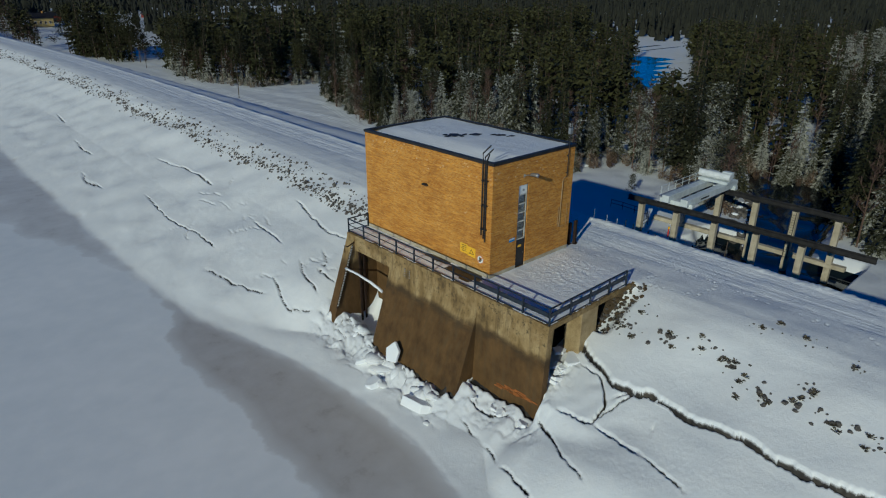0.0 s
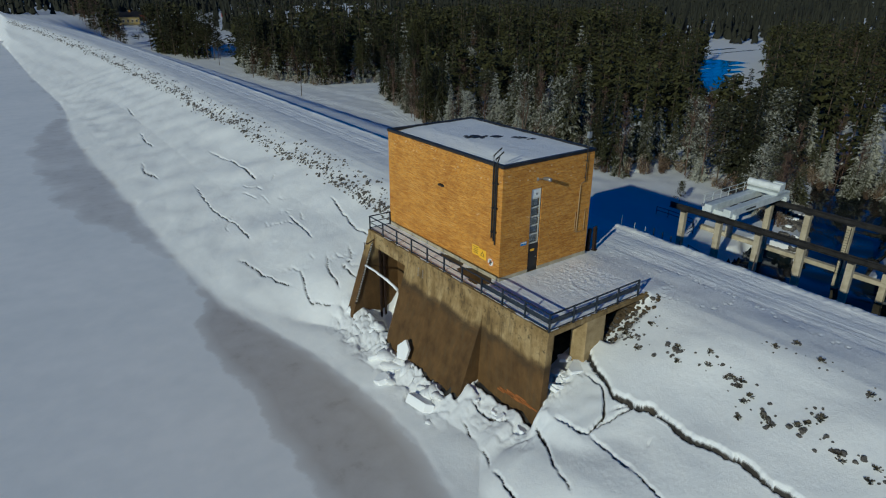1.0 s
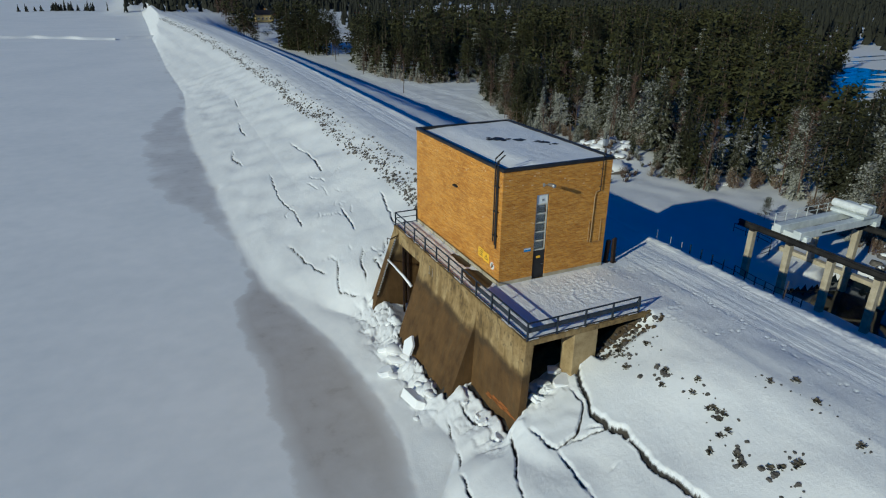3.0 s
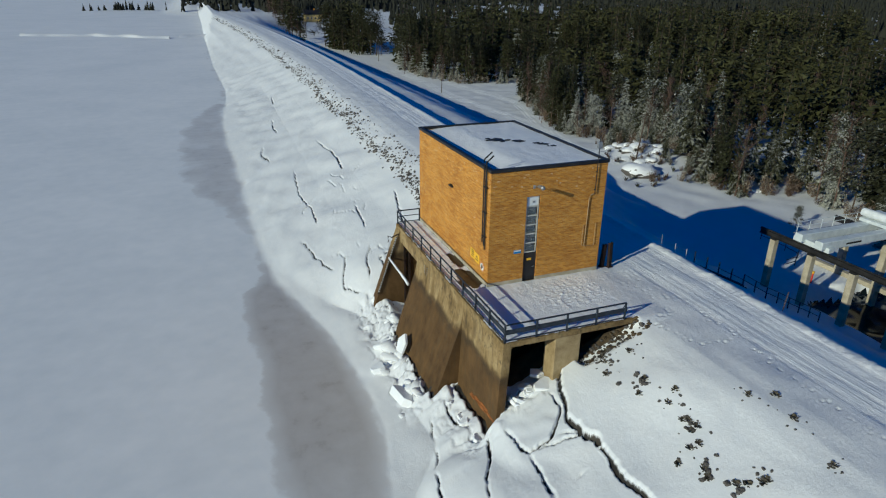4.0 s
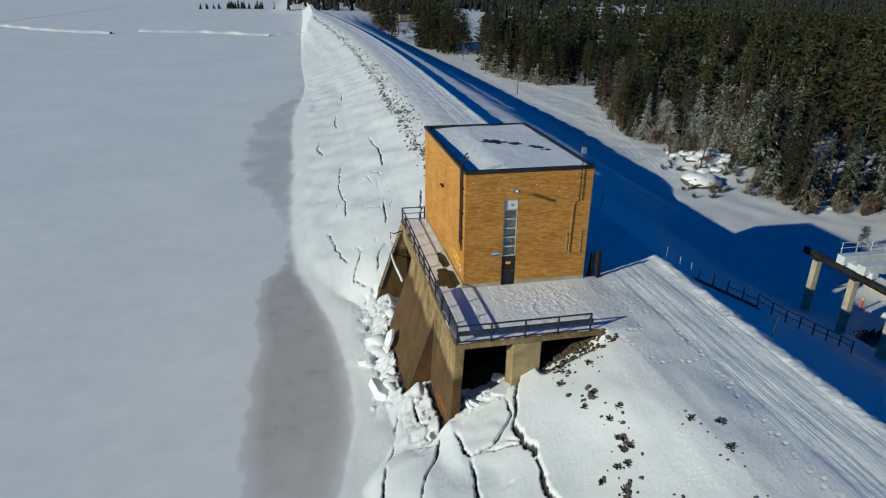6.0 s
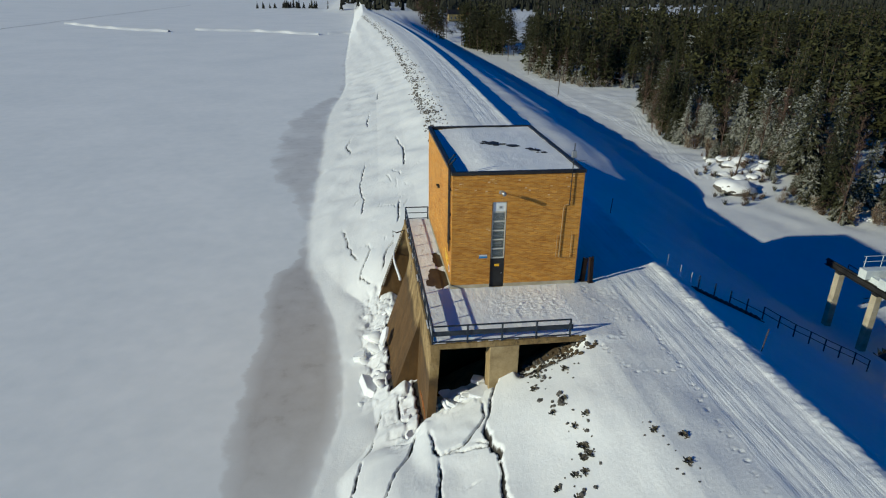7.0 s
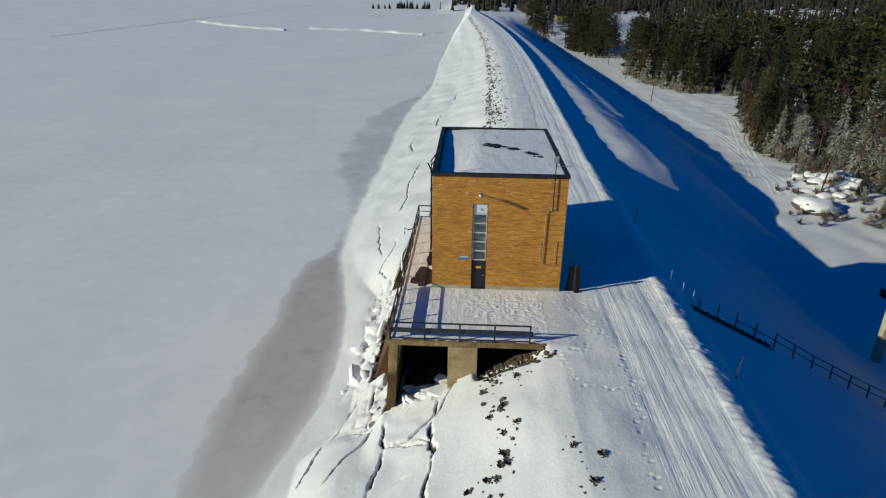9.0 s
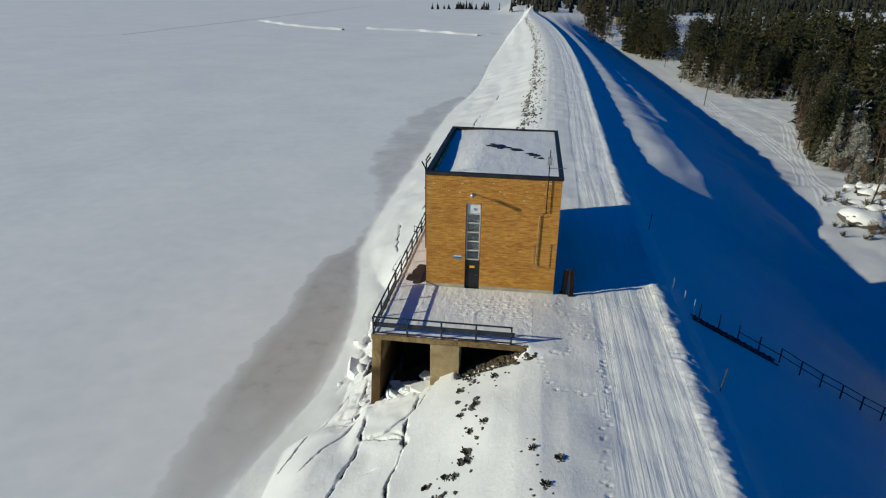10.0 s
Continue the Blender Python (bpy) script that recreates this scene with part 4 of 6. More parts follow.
def build_gatehouse():
    root = thing("gatehouse", (0, 0, 0), "tall windowless gatehouse of yellow brick with a flat snowy roof", "building")
    t, top = 0.35, H - 0.2
    bm = bmesh.new()
    box(bm, 0, DOOR[0], 0, t, 0.28, top)
    box(bm, DOOR[1], W, 0, t, 0.28, top)
    box(bm, DOOR[0], DOOR[1], 0, t, 5.82, top)
    part("front_wall", bm, BRICK, root, "yellow brick wall with weathered courses")
    for name, span in (("side_wall", (0, t, t, D - t)), ("side_wall", (W - t, W, t, D - t)), ("back_wall", (0, W, D - t, D))):
        bm = bmesh.new()
        box(bm, *span, 0.28, top)
        part(name, bm, BRICK, root)
    bm = bmesh.new()
    box(bm, -0.012, DOOR[0], -0.012, 0.3, -0.01, 0.28)
    box(bm, DOOR[1], W + 0.012, -0.012, 0.3, -0.01, 0.28)
    box(bm, -0.012, 0.3, 0.3, D + 0.012, -0.01, 0.28)
    box(bm, W - 0.3, W + 0.012, 0.3, D + 0.012, -0.6, 0.28)
    part("plinth", bm, PILLAR, root, "pale concrete plinth")
    bm = bmesh.new()
    box(bm, 0.05, W - 0.05, 0.05, D - 0.05, top - 0.6, top - 0.25)
    part("roof", bm, BLACK_METAL, root, "dark felt roof under snow")
    e = 0.07
    for a in ((-e, W + e, -e, 0.22), (-e, W + e, D - 0.22, D + e), (-e, 0.22, 0.22, D - 0.22), (W - 0.22, W + e, 0.22, D - 0.22)):
        bm = bmesh.new()
        box(bm, *a, top + 0.002, H, bevel=0.015)
        part("roof_edge", bm, BLACK_METAL, root, "black sheet-metal roof edge")
    # door leaf with the tall glazed strip above it
    door = part("door", box(bmesh.new(), DOOR[0] + 0.03, DOOR[1] - 0.03, 0.10, 0.16, 0.02, 2.02, bevel=0.008), DOOR_PAINT, root, "closed black steel door")
    part("handle", tube(bmesh.new(), [(DOOR[1] - 0.14, 0.10, 1.0), (DOOR[1] - 0.14, 0.03, 1.0), (DOOR[1] - 0.26, 0.03, 1.0)], 0.014, 6), GALVANIZED, door)
    part("notice", box(bmesh.new(), DOOR[0] + 0.30, DOOR[0] + 0.62, 0.086, 0.098, 1.46, 1.62), YELLOW, door, "small yellow notice plate")
    bm = bmesh.new()
    for a, b in ((DOOR[0], DOOR[0] + 0.03), (DOOR[1] - 0.03, DOOR[1])):
        box(bm, a, b, 0.06, 0.2, 0.0, 5.82)
    part("door_frame", bm, DOOR_PAINT, root)
    strip = part("window", box(box(bmesh.new(), DOOR[0] + 0.032, DOOR[0] + 0.10, 0.08, 0.16, 2.03, 5.82), DOOR[1] - 0.10, DOOR[1] - 0.032, 0.08, 0.16, 2.03, 5.82), FRAME_PAINT, root, "tall narrow window strip with pale frames")
    n = 5
    z0, z1 = 2.06, 5.15
    for k in range(n + 1):
        z = z0 + (z1 - z0) * k / n
        part("bar", box(bmesh.new(), DOOR[0] + 0.10, DOOR[1] - 0.10, 0.08, 0.16, z - 0.045, z + 0.045), FRAME_PAINT, strip)
    for k in range(n):
        a, b = z0 + (z1 - z0) * k / n + 0.045, z0 + (z1 - z0) * (k + 1) / n - 0.045
        part("pane", box(bmesh.new(), DOOR[0] + 0.10, DOOR[1] - 0.10, 0.115, 0.123, a, b), GLASS, strip)
    part("panel", box(bmesh.new(), DOOR[0] + 0.10, DOOR[1] - 0.10, 0.10, 0.15, 5.195, 5.80), WHITE_PAINT, strip, "white panel at the top of the window")
    part("vent", box(bmesh.new(), DOOR[0] + 0.46, DOOR[0] + 0.62, 0.07, 0.098, 5.38, 5.5), GALVANIZED, strip)
    # added board: lends the panes the grey of a reflection
    part("glare_board", box(bmesh.new(), DOOR[0] + 0.11, DOOR[1] - 0.11, 0.22, 0.24, 2.1, 5.1), PANE_GLARE, strip, "pale board behind the glass standing in for its reflection")
    # inside: a plain shell so that the glass has a dark room behind it
    part("inner_floor", box(bmesh.new(), t, W - t, t, D - t, 0.005, 0.03), PILLAR, root)


def build_roof_snow():
    bm = bmesh.new()
    nx, ny = 40, 60
    grid = {}
    for i in range(nx + 1):
        for j in range(ny + 1):
            x, y = 0.225 + (W - 0.45) * i / nx, 0.225 + (D - 0.45) * j / ny
            drift = 0.36 * smooth(3.0, 0.8, x) * smooth(20, 1, y)
            z = H - 0.10 - float(drift) + 0.03 * noise.noise(Vector((x * 0.6, y * 0.6, 0))) + 0.012 * noise.noise(Vector((x * 2, y * 2, 4)))
            grid[i, j] = bm.verts.new((x, y, min(z, H - 0.03)))
    for i in range(nx):
        for j in range(ny):
            bm.faces.new((grid[i, j], grid[i + 1, j], grid[i + 1, j + 1], grid[i, j + 1]))
    tagged(part("roof_snow", bm, SNOW, soft=True), "smooth snow lying on the flat roof", "snow", kind="stuff")
    rng = random.Random(4)
    for cx, cy, n, sx in ((3.7, 7.6, 14, 1.0), (6.5, 5.3, 9, 0.45), (5.2, 6.6, 5, 0.6)):
        for k in range(n):
            x, y = cx + rng.gauss(0, 0.45) * sx, cy + rng.gauss(0, 0.4)
            r = rng.uniform(0.08, 0.34) * (1.2 if k < 3 else 0.7)
            bm = bmesh.new()
            lump(bm, (x, y, H - 0.085), (r, r * rng.uniform(0.6, 1.2), 0.035), k + cx, 0.55, 2)
            tagged(part("bare_patch", bm, BLACK_METAL), "dark patch where the roof shows through the snow", "bare patch", "dark patches on the roof")


def build_wall_fittings():
    lamp = thing("wall_lamp", (2.95, 0, 6.55), "grey outdoor lamp on a short arm above the door", "lamp")
    part("arm", tube(bmesh.new(), [(0, 0.02, -0.12), (0, -0.3, -0.02), (0, -0.62, 0.06)], 0.028), GALVANIZED, lamp)
    bm = bmesh.new()
    tube(bm, [(0, -0.55, 0.07), (0, -0.7, 0.10), (0, -1.0, 0.12), (0, -1.12, 0.11)], 0.10, 10, 0.13)
    part("head", bm, GALVANIZED, lamp, "silvery lamp head", soft=True)
    part("wall_plate", box(bmesh.new(), -0.07, 0.07, -0.03, 0.0, -0.22, 0.0), GALVANIZED, lamp)

    sign = thing("door_sign", (2.03, 0, 2.22), "small blue and white plate beside the door", "sign")
    part("plate", box(bmesh.new(), -0.26, 0.26, -0.018, 0.0, -0.12, 0.12), BLUE_SIGN, sign)
    part("band", box(bmesh.new(), -0.24, 0.24, -0.022, -0.018, 0.02, 0.10), WHITE_PAINT, sign)

    # conduits by the front corner on the lake side, rising above the roof
    pipes = thing("conduit", (0, 0.45, 0), "dark cable conduits climbing the brick corner", "conduit")
    for y, z0, z1, dx in ((0.0, 2.5, 8.3, -0.10), (0.15, 2.7, 8.55, -0.09), (0.32, 2.9, 8.75, -0.12)):
        bm = bmesh.new()
        tube(bm, [(dx, y, z0), (dx, y, z1 - 0.9), (dx - 0.02, y, z1 - 0.5), (dx + 0.3 * (1 if y else -0.6), y - 0.35, z1)], 0.045)
        part("pipe", bm, STEEL_BEAM, pipes)
    for z in (3.3, 4.9, 6.5):
        part("clamp", box(bmesh.new(), -0.17, 0.0, -0.1, 0.38, z, z + 0.07), STEEL_BEAM, pipes)

    # mast and pipes at the other end of the front
    mast = thing("antenna_mast", (7.35, -0.12, 0), "thin antenna mast with a small grey box", "antenna")
    part("pole", tube(bmesh.new(), [(0, 0, 5.55), (0, 0, 9.4)], 0.03), STEEL_BEAM, mast)
    part("box", box(bmesh.new(), -0.13, 0.13, -0.1, 0.1, 8.55, 8.95), GALVANIZED, mast)
    part("crossbar", tube(bmesh.new(), [(-0.1, 0, 8.3), (1.0, 0.25, 8.3)], 0.015, 6), GALVANIZED, mast)
    for z in (5.8, 7.0):
        part("bracket", box(bmesh.new(), -0.04, 0.04, 0.0, 0.13, z, z + 0.05), STEEL_BEAM, mast)
    pipe = thing("wall_pipe", (6.95, -0.07, 0), "pale vertical pipe with side brackets on the brick front", "pipe")
    part("pipe", tube(bmesh.new(), [(0.35, 0, 5.55), (0.1, 0, 5.5), (0.05, 0, 5.3), (0, 0, 2.0)], 0.03), PIPE_PAINT, pipe)
    part("bracket", tube(bmesh.new(), [(-0.2, 0, 3.5), (-0.2, 0, 2.0), (0.0, 0, 2.0)], 0.018, 6), PIPE_PAINT, pipe)
    part("bracket", tube(bmesh.new(), [(0.02, 0, 1.95), (0.75, 0, 1.95), (0.75, 0, 3.5)], 0.018, 6), PIPE_PAINT, pipe)

    # signs low on the lake wall
    warn = thing("warning_sign", (0, 2.2, 1.45), "two yellow warning plates on the brick wall", "sign")
    for y, z, w, h in ((0.2, 0.02, 0.7, 0.66), (-0.52, -0.06, 0.72, 0.66)):
        plate = part("plate", box(bmesh.new(), -0.02, 0.0, y - w / 2, y + w / 2, z - h / 2, z + h / 2), YELLOW, warn)
        if y > 0:
            for k in range(4):
                part("line_bar", box(bmesh.new(), -0.024, -0.02, y - w * 0.36, y + w * (0.34 - 0.08 * (k % 2)), z + 0.2 - k * 0.13, z + 0.24 - k * 0.13), DOOR_PAINT, plate)
        else:
            bm = bmesh.new()
            prism(bm, [(y - 0.22, z - 0.14), (y, z + 0.2), (y + 0.22, z - 0.14)], "x", -0.026, -0.0201)
            part("triangle", bm, DOOR_PAINT, plate, "black warning triangle")
            part("triangle_face", prism(bmesh.new(), [(y - 0.15, z - 0.10), (y, z + 0.13), (y + 0.15, z - 0.10)], "x", -0.030, -0.0261), YELLOW, plate)
    ban = thing("prohibition_sign", (0, 0.85, 1.12), "round white sign with a faded red ring on the brick wall", "sign")
    ring = [(0.34 * math.cos(k * 0.2618), 0.34 * math.sin(k * 0.2618)) for k in range(24)]
    part("plate", prism(bmesh.new(), ring, "x", -0.02, 0.0), FADED_RED, ban)
    part("disc", prism(bmesh.new(), [(a * 0.74, b * 0.74) for a, b in ring], "x", -0.025, -0.0201), WHITE_PAINT, ban)
    m = pose(0, 0, 0, -45)
    part("bar", box(bmesh.new(), -0.03, -0.0251, -0.25, 0.25, -0.04, 0.04, m), FADED_RED, ban)
    part("figure", box(box(bmesh.new(), -0.034, -0.0301, -0.05, 0.08, -0.16, 0.16), -0.034, -0.0302, -0.16, -0.06, -0.02, 0.06), DOOR_PAINT, ban)
    hole = thing("wall_spout", (0, 6.3, 5.0), "small dark spout in the brick wall", "spout")
    part("spout", box(bmesh.new(), -0.16, 0.02, -0.28, 0.28, -0.06, 0.06, bevel=0.02), STEEL_BEAM, hole)
    part("lip", box(bmesh.new(), -0.22, -0.02, -0.16, 0.16, 0.06, 0.11), STEEL_BEAM, hole)
    # pair of rusty posts by the corner
    for k, (x, y, h, lean) in enumerate(((8.85, 0.35, 1.75, 4), (9.35, 0.15, 1.95, -3))):
        post = thing("steel_post", pose(x, y, height(x, y) - 0.1, 0, lean, 12), "rusty steel channel post beside the gatehouse", "post", "posts by the gatehouse corner")
        bm = bmesh.new()
        prism(bm, [(-0.14, -0.1), (0.14, -0.1), (0.14, 0.1), (0.1, 0.1), (0.1, -0.05), (-0.1, -0.05), (-0.1, 0.1), (-0.14, 0.1)], "z", 0, h)
        part("channel", bm, RUST, post)
        part("foot", box(bmesh.new(), -0.2, 0.2, -0.18, 0.18, 0.0, 0.16, bevel=0.02), RUST, post)


build_intake()
build_deck_snow()
build_wet_patches()
build_railing()
build_gatehouse()
build_roof_snow()
build_wall_fittings()

# ---- gantry over the canal behind the dam ----
NEAR_X, FAR_X, RAIL_Z = 37.0, 47.6, -4.9
PILLARS = (10.35, 6.0, 1.6, -2.8, -7.25)


def build_gantry():
    pillar = thing("gantry_pillar", (NEAR_X, PILLARS[0], -11.4), "pale concrete pillar carrying the crane rail", "pillar", "pillars of the crane gantry")
    part("shaft", box(bmesh.new(), -0.3, 0.3, -0.3, 0.3, 0, 5.85, bevel=0.03), PILLAR, pillar)
    part("bearing", box(bmesh.new(), -0.3, 0.3, -0.3, 0.3, 5.85, 6.0), STEEL_BEAM, pillar)
    for y in PILLARS[1:]:
        copy_thing(pillar, pose(NEAR_X, y, -11.4))
    tall = thing("gantry_pillar", (FAR_X, PILLARS[1], -14.6), "tall pale concrete pillar standing in the canal", "pillar", "pillars of the crane gantry")
    part("shaft", box(bmesh.new(), -0.32, 0.32, -0.32, 0.32, 0, 9.05, bevel=0.03), PILLAR, tall)
    part("bearing", box(bmesh.new(), -0.3, 0.3, -0.3, 0.3, 9.05, 9.2), STEEL_BEAM, tall)
    for y in PILLARS[2:] + PILLARS[:1]:
        copy_thing(tall, pose(FAR_X, y, -14.6))
    for x, y0, y1 in ((NEAR_X, -13.5, 12.2), (FAR_X, -8.5, 12.2)):
        beam = thing("crane_rail_beam", (x, 0, RAIL_Z - 0.5), "dark steel beam with a crane rail on top", "beam", "crane rail beams")
        bm = bmesh.new()
        prism(bm, [(-0.22, 0), (0.22, 0), (0.22, 0.05), (0.04, 0.05), (0.04, 0.45), (0.22, 0.45), (0.22, 0.5), (-0.22, 0.5), (-0.22, 0.45), (-0.04, 0.45), (-0.04, 0.05), (-0.22, 0.05)], "y", y0, y1)
        part("girder", bm, STEEL_BEAM, beam)
        part("rail", box(bmesh.new(), -0.05, 0.05, y0, y1, 0.504, 0.62), STEEL_BEAM, beam)
    # low concrete sills between the pillars
    for k, (x0, x1, y0, y1, z) in enumerate(((47.25, 47.95, -9.0, 14.2, -10.45),)):
        sill = thing("sill_beam", ((x0 + x1) / 2, (y0 + y1) / 2, z - 0.5), "pale concrete beam tying the gantry pillars together", "beam")
        part("beam", box(bmesh.new(), -(x1 - x0) / 2, (x1 - x0) / 2, -(y1 - y0) / 2, (y1 - y0) / 2, 0, 0.5, bevel=0.03), PILLAR, sill)


def build_crane():
    crane = thing("gantry_crane", (0, 0, RAIL_Z + 0.12), "pale grey travelling crane with two box girders", "crane")
    for y in (4.95, 7.15):
        part("girder", box(bmesh.new(), NEAR_X - 0.9, FAR_X + 0.9, y - 0.42, y + 0.42, 0.35, 1.15, bevel=0.04), CRANE_PAINT, crane)
    for x in (NEAR_X, FAR_X):
        truck = part("end_truck", box(bmesh.new(), x - 0.34, x + 0.34, 4.2, 8.1, 0.12, 0.62, bevel=0.03), CRANE_PAINT, crane)
        for y in (4.7, 7.6):
            part("wheel", tube(bmesh.new(), [(x - 0.12, y, 0.2), (x + 0.12, y, 0.2)], 0.2, 12), STEEL_BEAM, truck)
    trolley = part("trolley", box(bmesh.new(), FAR_X - 2.6, FAR_X - 0.3, 4.3, 7.9, 1.16, 1.5, bevel=0.04), CRANE_PAINT, crane)
    part("drum", tube(bmesh.new(), [(FAR_X - 1.9, 4.3, 1.95), (FAR_X - 1.9, 8.1, 1.95)], 0.42, 14), WHITE_PAINT, trolley)
    part("motor", box(bmesh.new(), FAR_X - 1.1, FAR_X - 0.4, 4.6, 5.8, 1.5, 2.3, bevel=0.06), CRANE_PAINT, trolley)
    part("cabinet", box(bmesh.new(), FAR_X - 1.2, FAR_X - 0.4, 6.4, 7.6, 1.5, 2.1, bevel=0.05), CRANE_PAINT, trolley)
    rail = part("walkway", box(bmesh.new(), NEAR_X - 0.2, FAR_X, 7.6, 8.35, 0.72, 0.78), GALVANIZED, crane, "grated walkway with handrails")
    for k in range(7):
        x = NEAR_X + 0.2 + k * 1.6
        part("post", tube(bmesh.new(), [(x, 8.3, 0.76), (x, 8.3, 1.8)], 0.03, 6), CRANE_PAINT, rail)
    for z in (1.3, 1.8):
        part("handrail", tube(bmesh.new(), [(NEAR_X, 8.3, z), (FAR_X - 0.2, 8.3, z)], 0.03, 6), CRANE_PAINT, rail)
    part("name_bar", box(bmesh.new(), NEAR_X + 2.2, NEAR_X + 4.2, 4.522, 4.528, 0.6, 0.78), STEEL_BEAM, crane, "dark strip of lettering")


def build_canal_things():
    ladder = thing("ladder", (FAR_X - 0.42, -2.8, -11.2), "dark steel ladder fixed to a gantry pillar", "ladder")
    for y in (-0.24, 0.24):
        part("stile", box(bmesh.new(), -0.03, 0.03, y - 0.03, y + 0.03, 0, 5.6), STEEL_BEAM, ladder)
    for k in range(18):
        part("rung", tube(bmesh.new(), [(0, -0.21, 0.2 + 0.3 * k), (0, 0.21, 0.2 + 0.3 * k)], 0.022, 5), STEEL_BEAM, ladder)
    post = thing("marker_post", (42.4, 9.3, height(42.4, 9.3)), "short orange marker post in the snow", "post")
    part("stick", tube(bmesh.new(), [(0, 0, -0.2), (0, 0, 1.1)], 0.09, 8), RED_PAINT, post)
    part("cap", tube(bmesh.new(), [(0, 0, 1.1), (0, 0, 1.35)], 0.12, 8), YELLOW, post, "orange-yellow cap")
    fence = thing("low_fence", (0, 0, 0), "low dark pipe fence beside the gantry", "fence")
    spots = [(47.6, 21.0), (47.4, 19.0), (47.2, 17.0), (47.0, 15.0), (45.0, 13.6), (43.0, 13.2)]
    for (ax, ay), (bx, by) in zip(spots, spots[1:]):
        part("post", tube(bmesh.new(), [(ax, ay, height(ax, ay) - 0.2), (ax, ay, height(ax, ay) + 1.1)], 0.05, 6), RAIL_PAINT, fence)
        for h in (0.55, 1.05):
            part("rail", tube(bmesh.new(), [(ax, ay, height(ax, ay) + h), (bx, by, height(bx, by) + h)], 0.045, 6), RAIL_PAINT, fence)
    # stones on the bank of the canal
    rng = random.Random(77)
    for k in range(75):
        x = rng.uniform(50.5, 74)
        y = float(canal_north(x)) + rng.uniform(-1.2, 1.8)
        s = rng.uniform(0.3, 0.8)
        stone = thing("bank_stone", pose(x, y, height(x, y) + 0.05, 0, 0, rng.uniform(0, 360)), "dark bank stone with a little snow on top", "rock", "stones on the canal bank")
        part("stone", lump(bmesh.new(), (0, 0, 0), (s, s * 0.8, s * 0.7), k, 0.4, 2), STONE, stone)
        if k % 2:
            part("snow_cap", lump(bmesh.new(), (0, 0, s * 0.45), (s * 0.65, s * 0.55, s * 0.3), k + 100, 0.3, 2), SNOW, stone, "patch of snow", soft=True)


build_gantry()
build_crane()
build_canal_things()

# ---- trees ----
def leaf(bm, a, b, c):
    bm.faces.new((bm.verts.new(a), bm.verts.new(b), bm.verts.new(c)))


def spruce_parts(seed, h, wide, needles, coarse=1.0):
    """A trunk and a crown of drooping, ragged branches."""
    rng = random.Random(seed)
    trunk = bmesh.new()
    tube(trunk, [(0, 0, -0.5), (0.02 * h * rng.uniform(-1, 1), 0, h * 0.5), (0, 0, h * 0.97)], 0.010 * h, 6, 0.02)
    crown = bmesh.new()
    z = h * rng.uniform(0.06, 0.14)
    while z < h * 0.985:
        share = 1 - z / h
        reach = wide * (share ** 0.75) * rng.uniform(0.75, 1.15) + 0.12
        count = max(4, int((5 + 4 * share) / coarse ** 0.5))
        a0 = rng.uniform(0, 6.28)
        for k in range(count):
            a = a0 + 6.283 * k / count + rng.uniform(-0.35, 0.35)
            r = reach * rng.uniform(0.6, 1.15)
            d, side = Vector((math.cos(a), math.sin(a), 0)), Vector((-math.sin(a), math.cos(a), 0))
            drop = r * rng.uniform(0.25, 0.55)
            base = Vector((0, 0, z + rng.uniform(-0.2, 0.2)))
            def at(s):
                return base + d * r * s + Vector((0, 0, -drop * s * s + 0.1 * r * s))
            w = (0.2 * r + 0.12) * coarse ** 0.9
            for s in (0.22, 0.44, 0.66, 0.88) if coarse == 1 else (0.4, 0.75):
                p = at(s)
                for sg in (-1, 1):
                    tip = p + d * w * rng.uniform(0.3, 0.8) + side * sg * w * rng.uniform(0.7, 1.25) * (1.15 - s * 0.5) + Vector((0, 0, -w * rng.uniform(0.1, 0.6)))
                    leaf(crown, p - d * w * 0.35 + Vector((0, 0, rng.uniform(-0.05, 0.12))), p + d * w * 0.35, tip)
            leaf(crown, at(0.7) - side * w * 0.4, at(0.7) + side * w * 0.4, at(1.08))
            leaf(crown, at(0.3) + Vector((0, 0, 0.05)), at(0.85), at(0.55) + Vector((0, 0, -w * rng.uniform(0.6, 1.3))))
        z += (h * 0.019 * rng.uniform(0.8, 1.3) + 0.12) * coarse
    return (("trunk", trunk, BARK), ("crown", crown, needles))


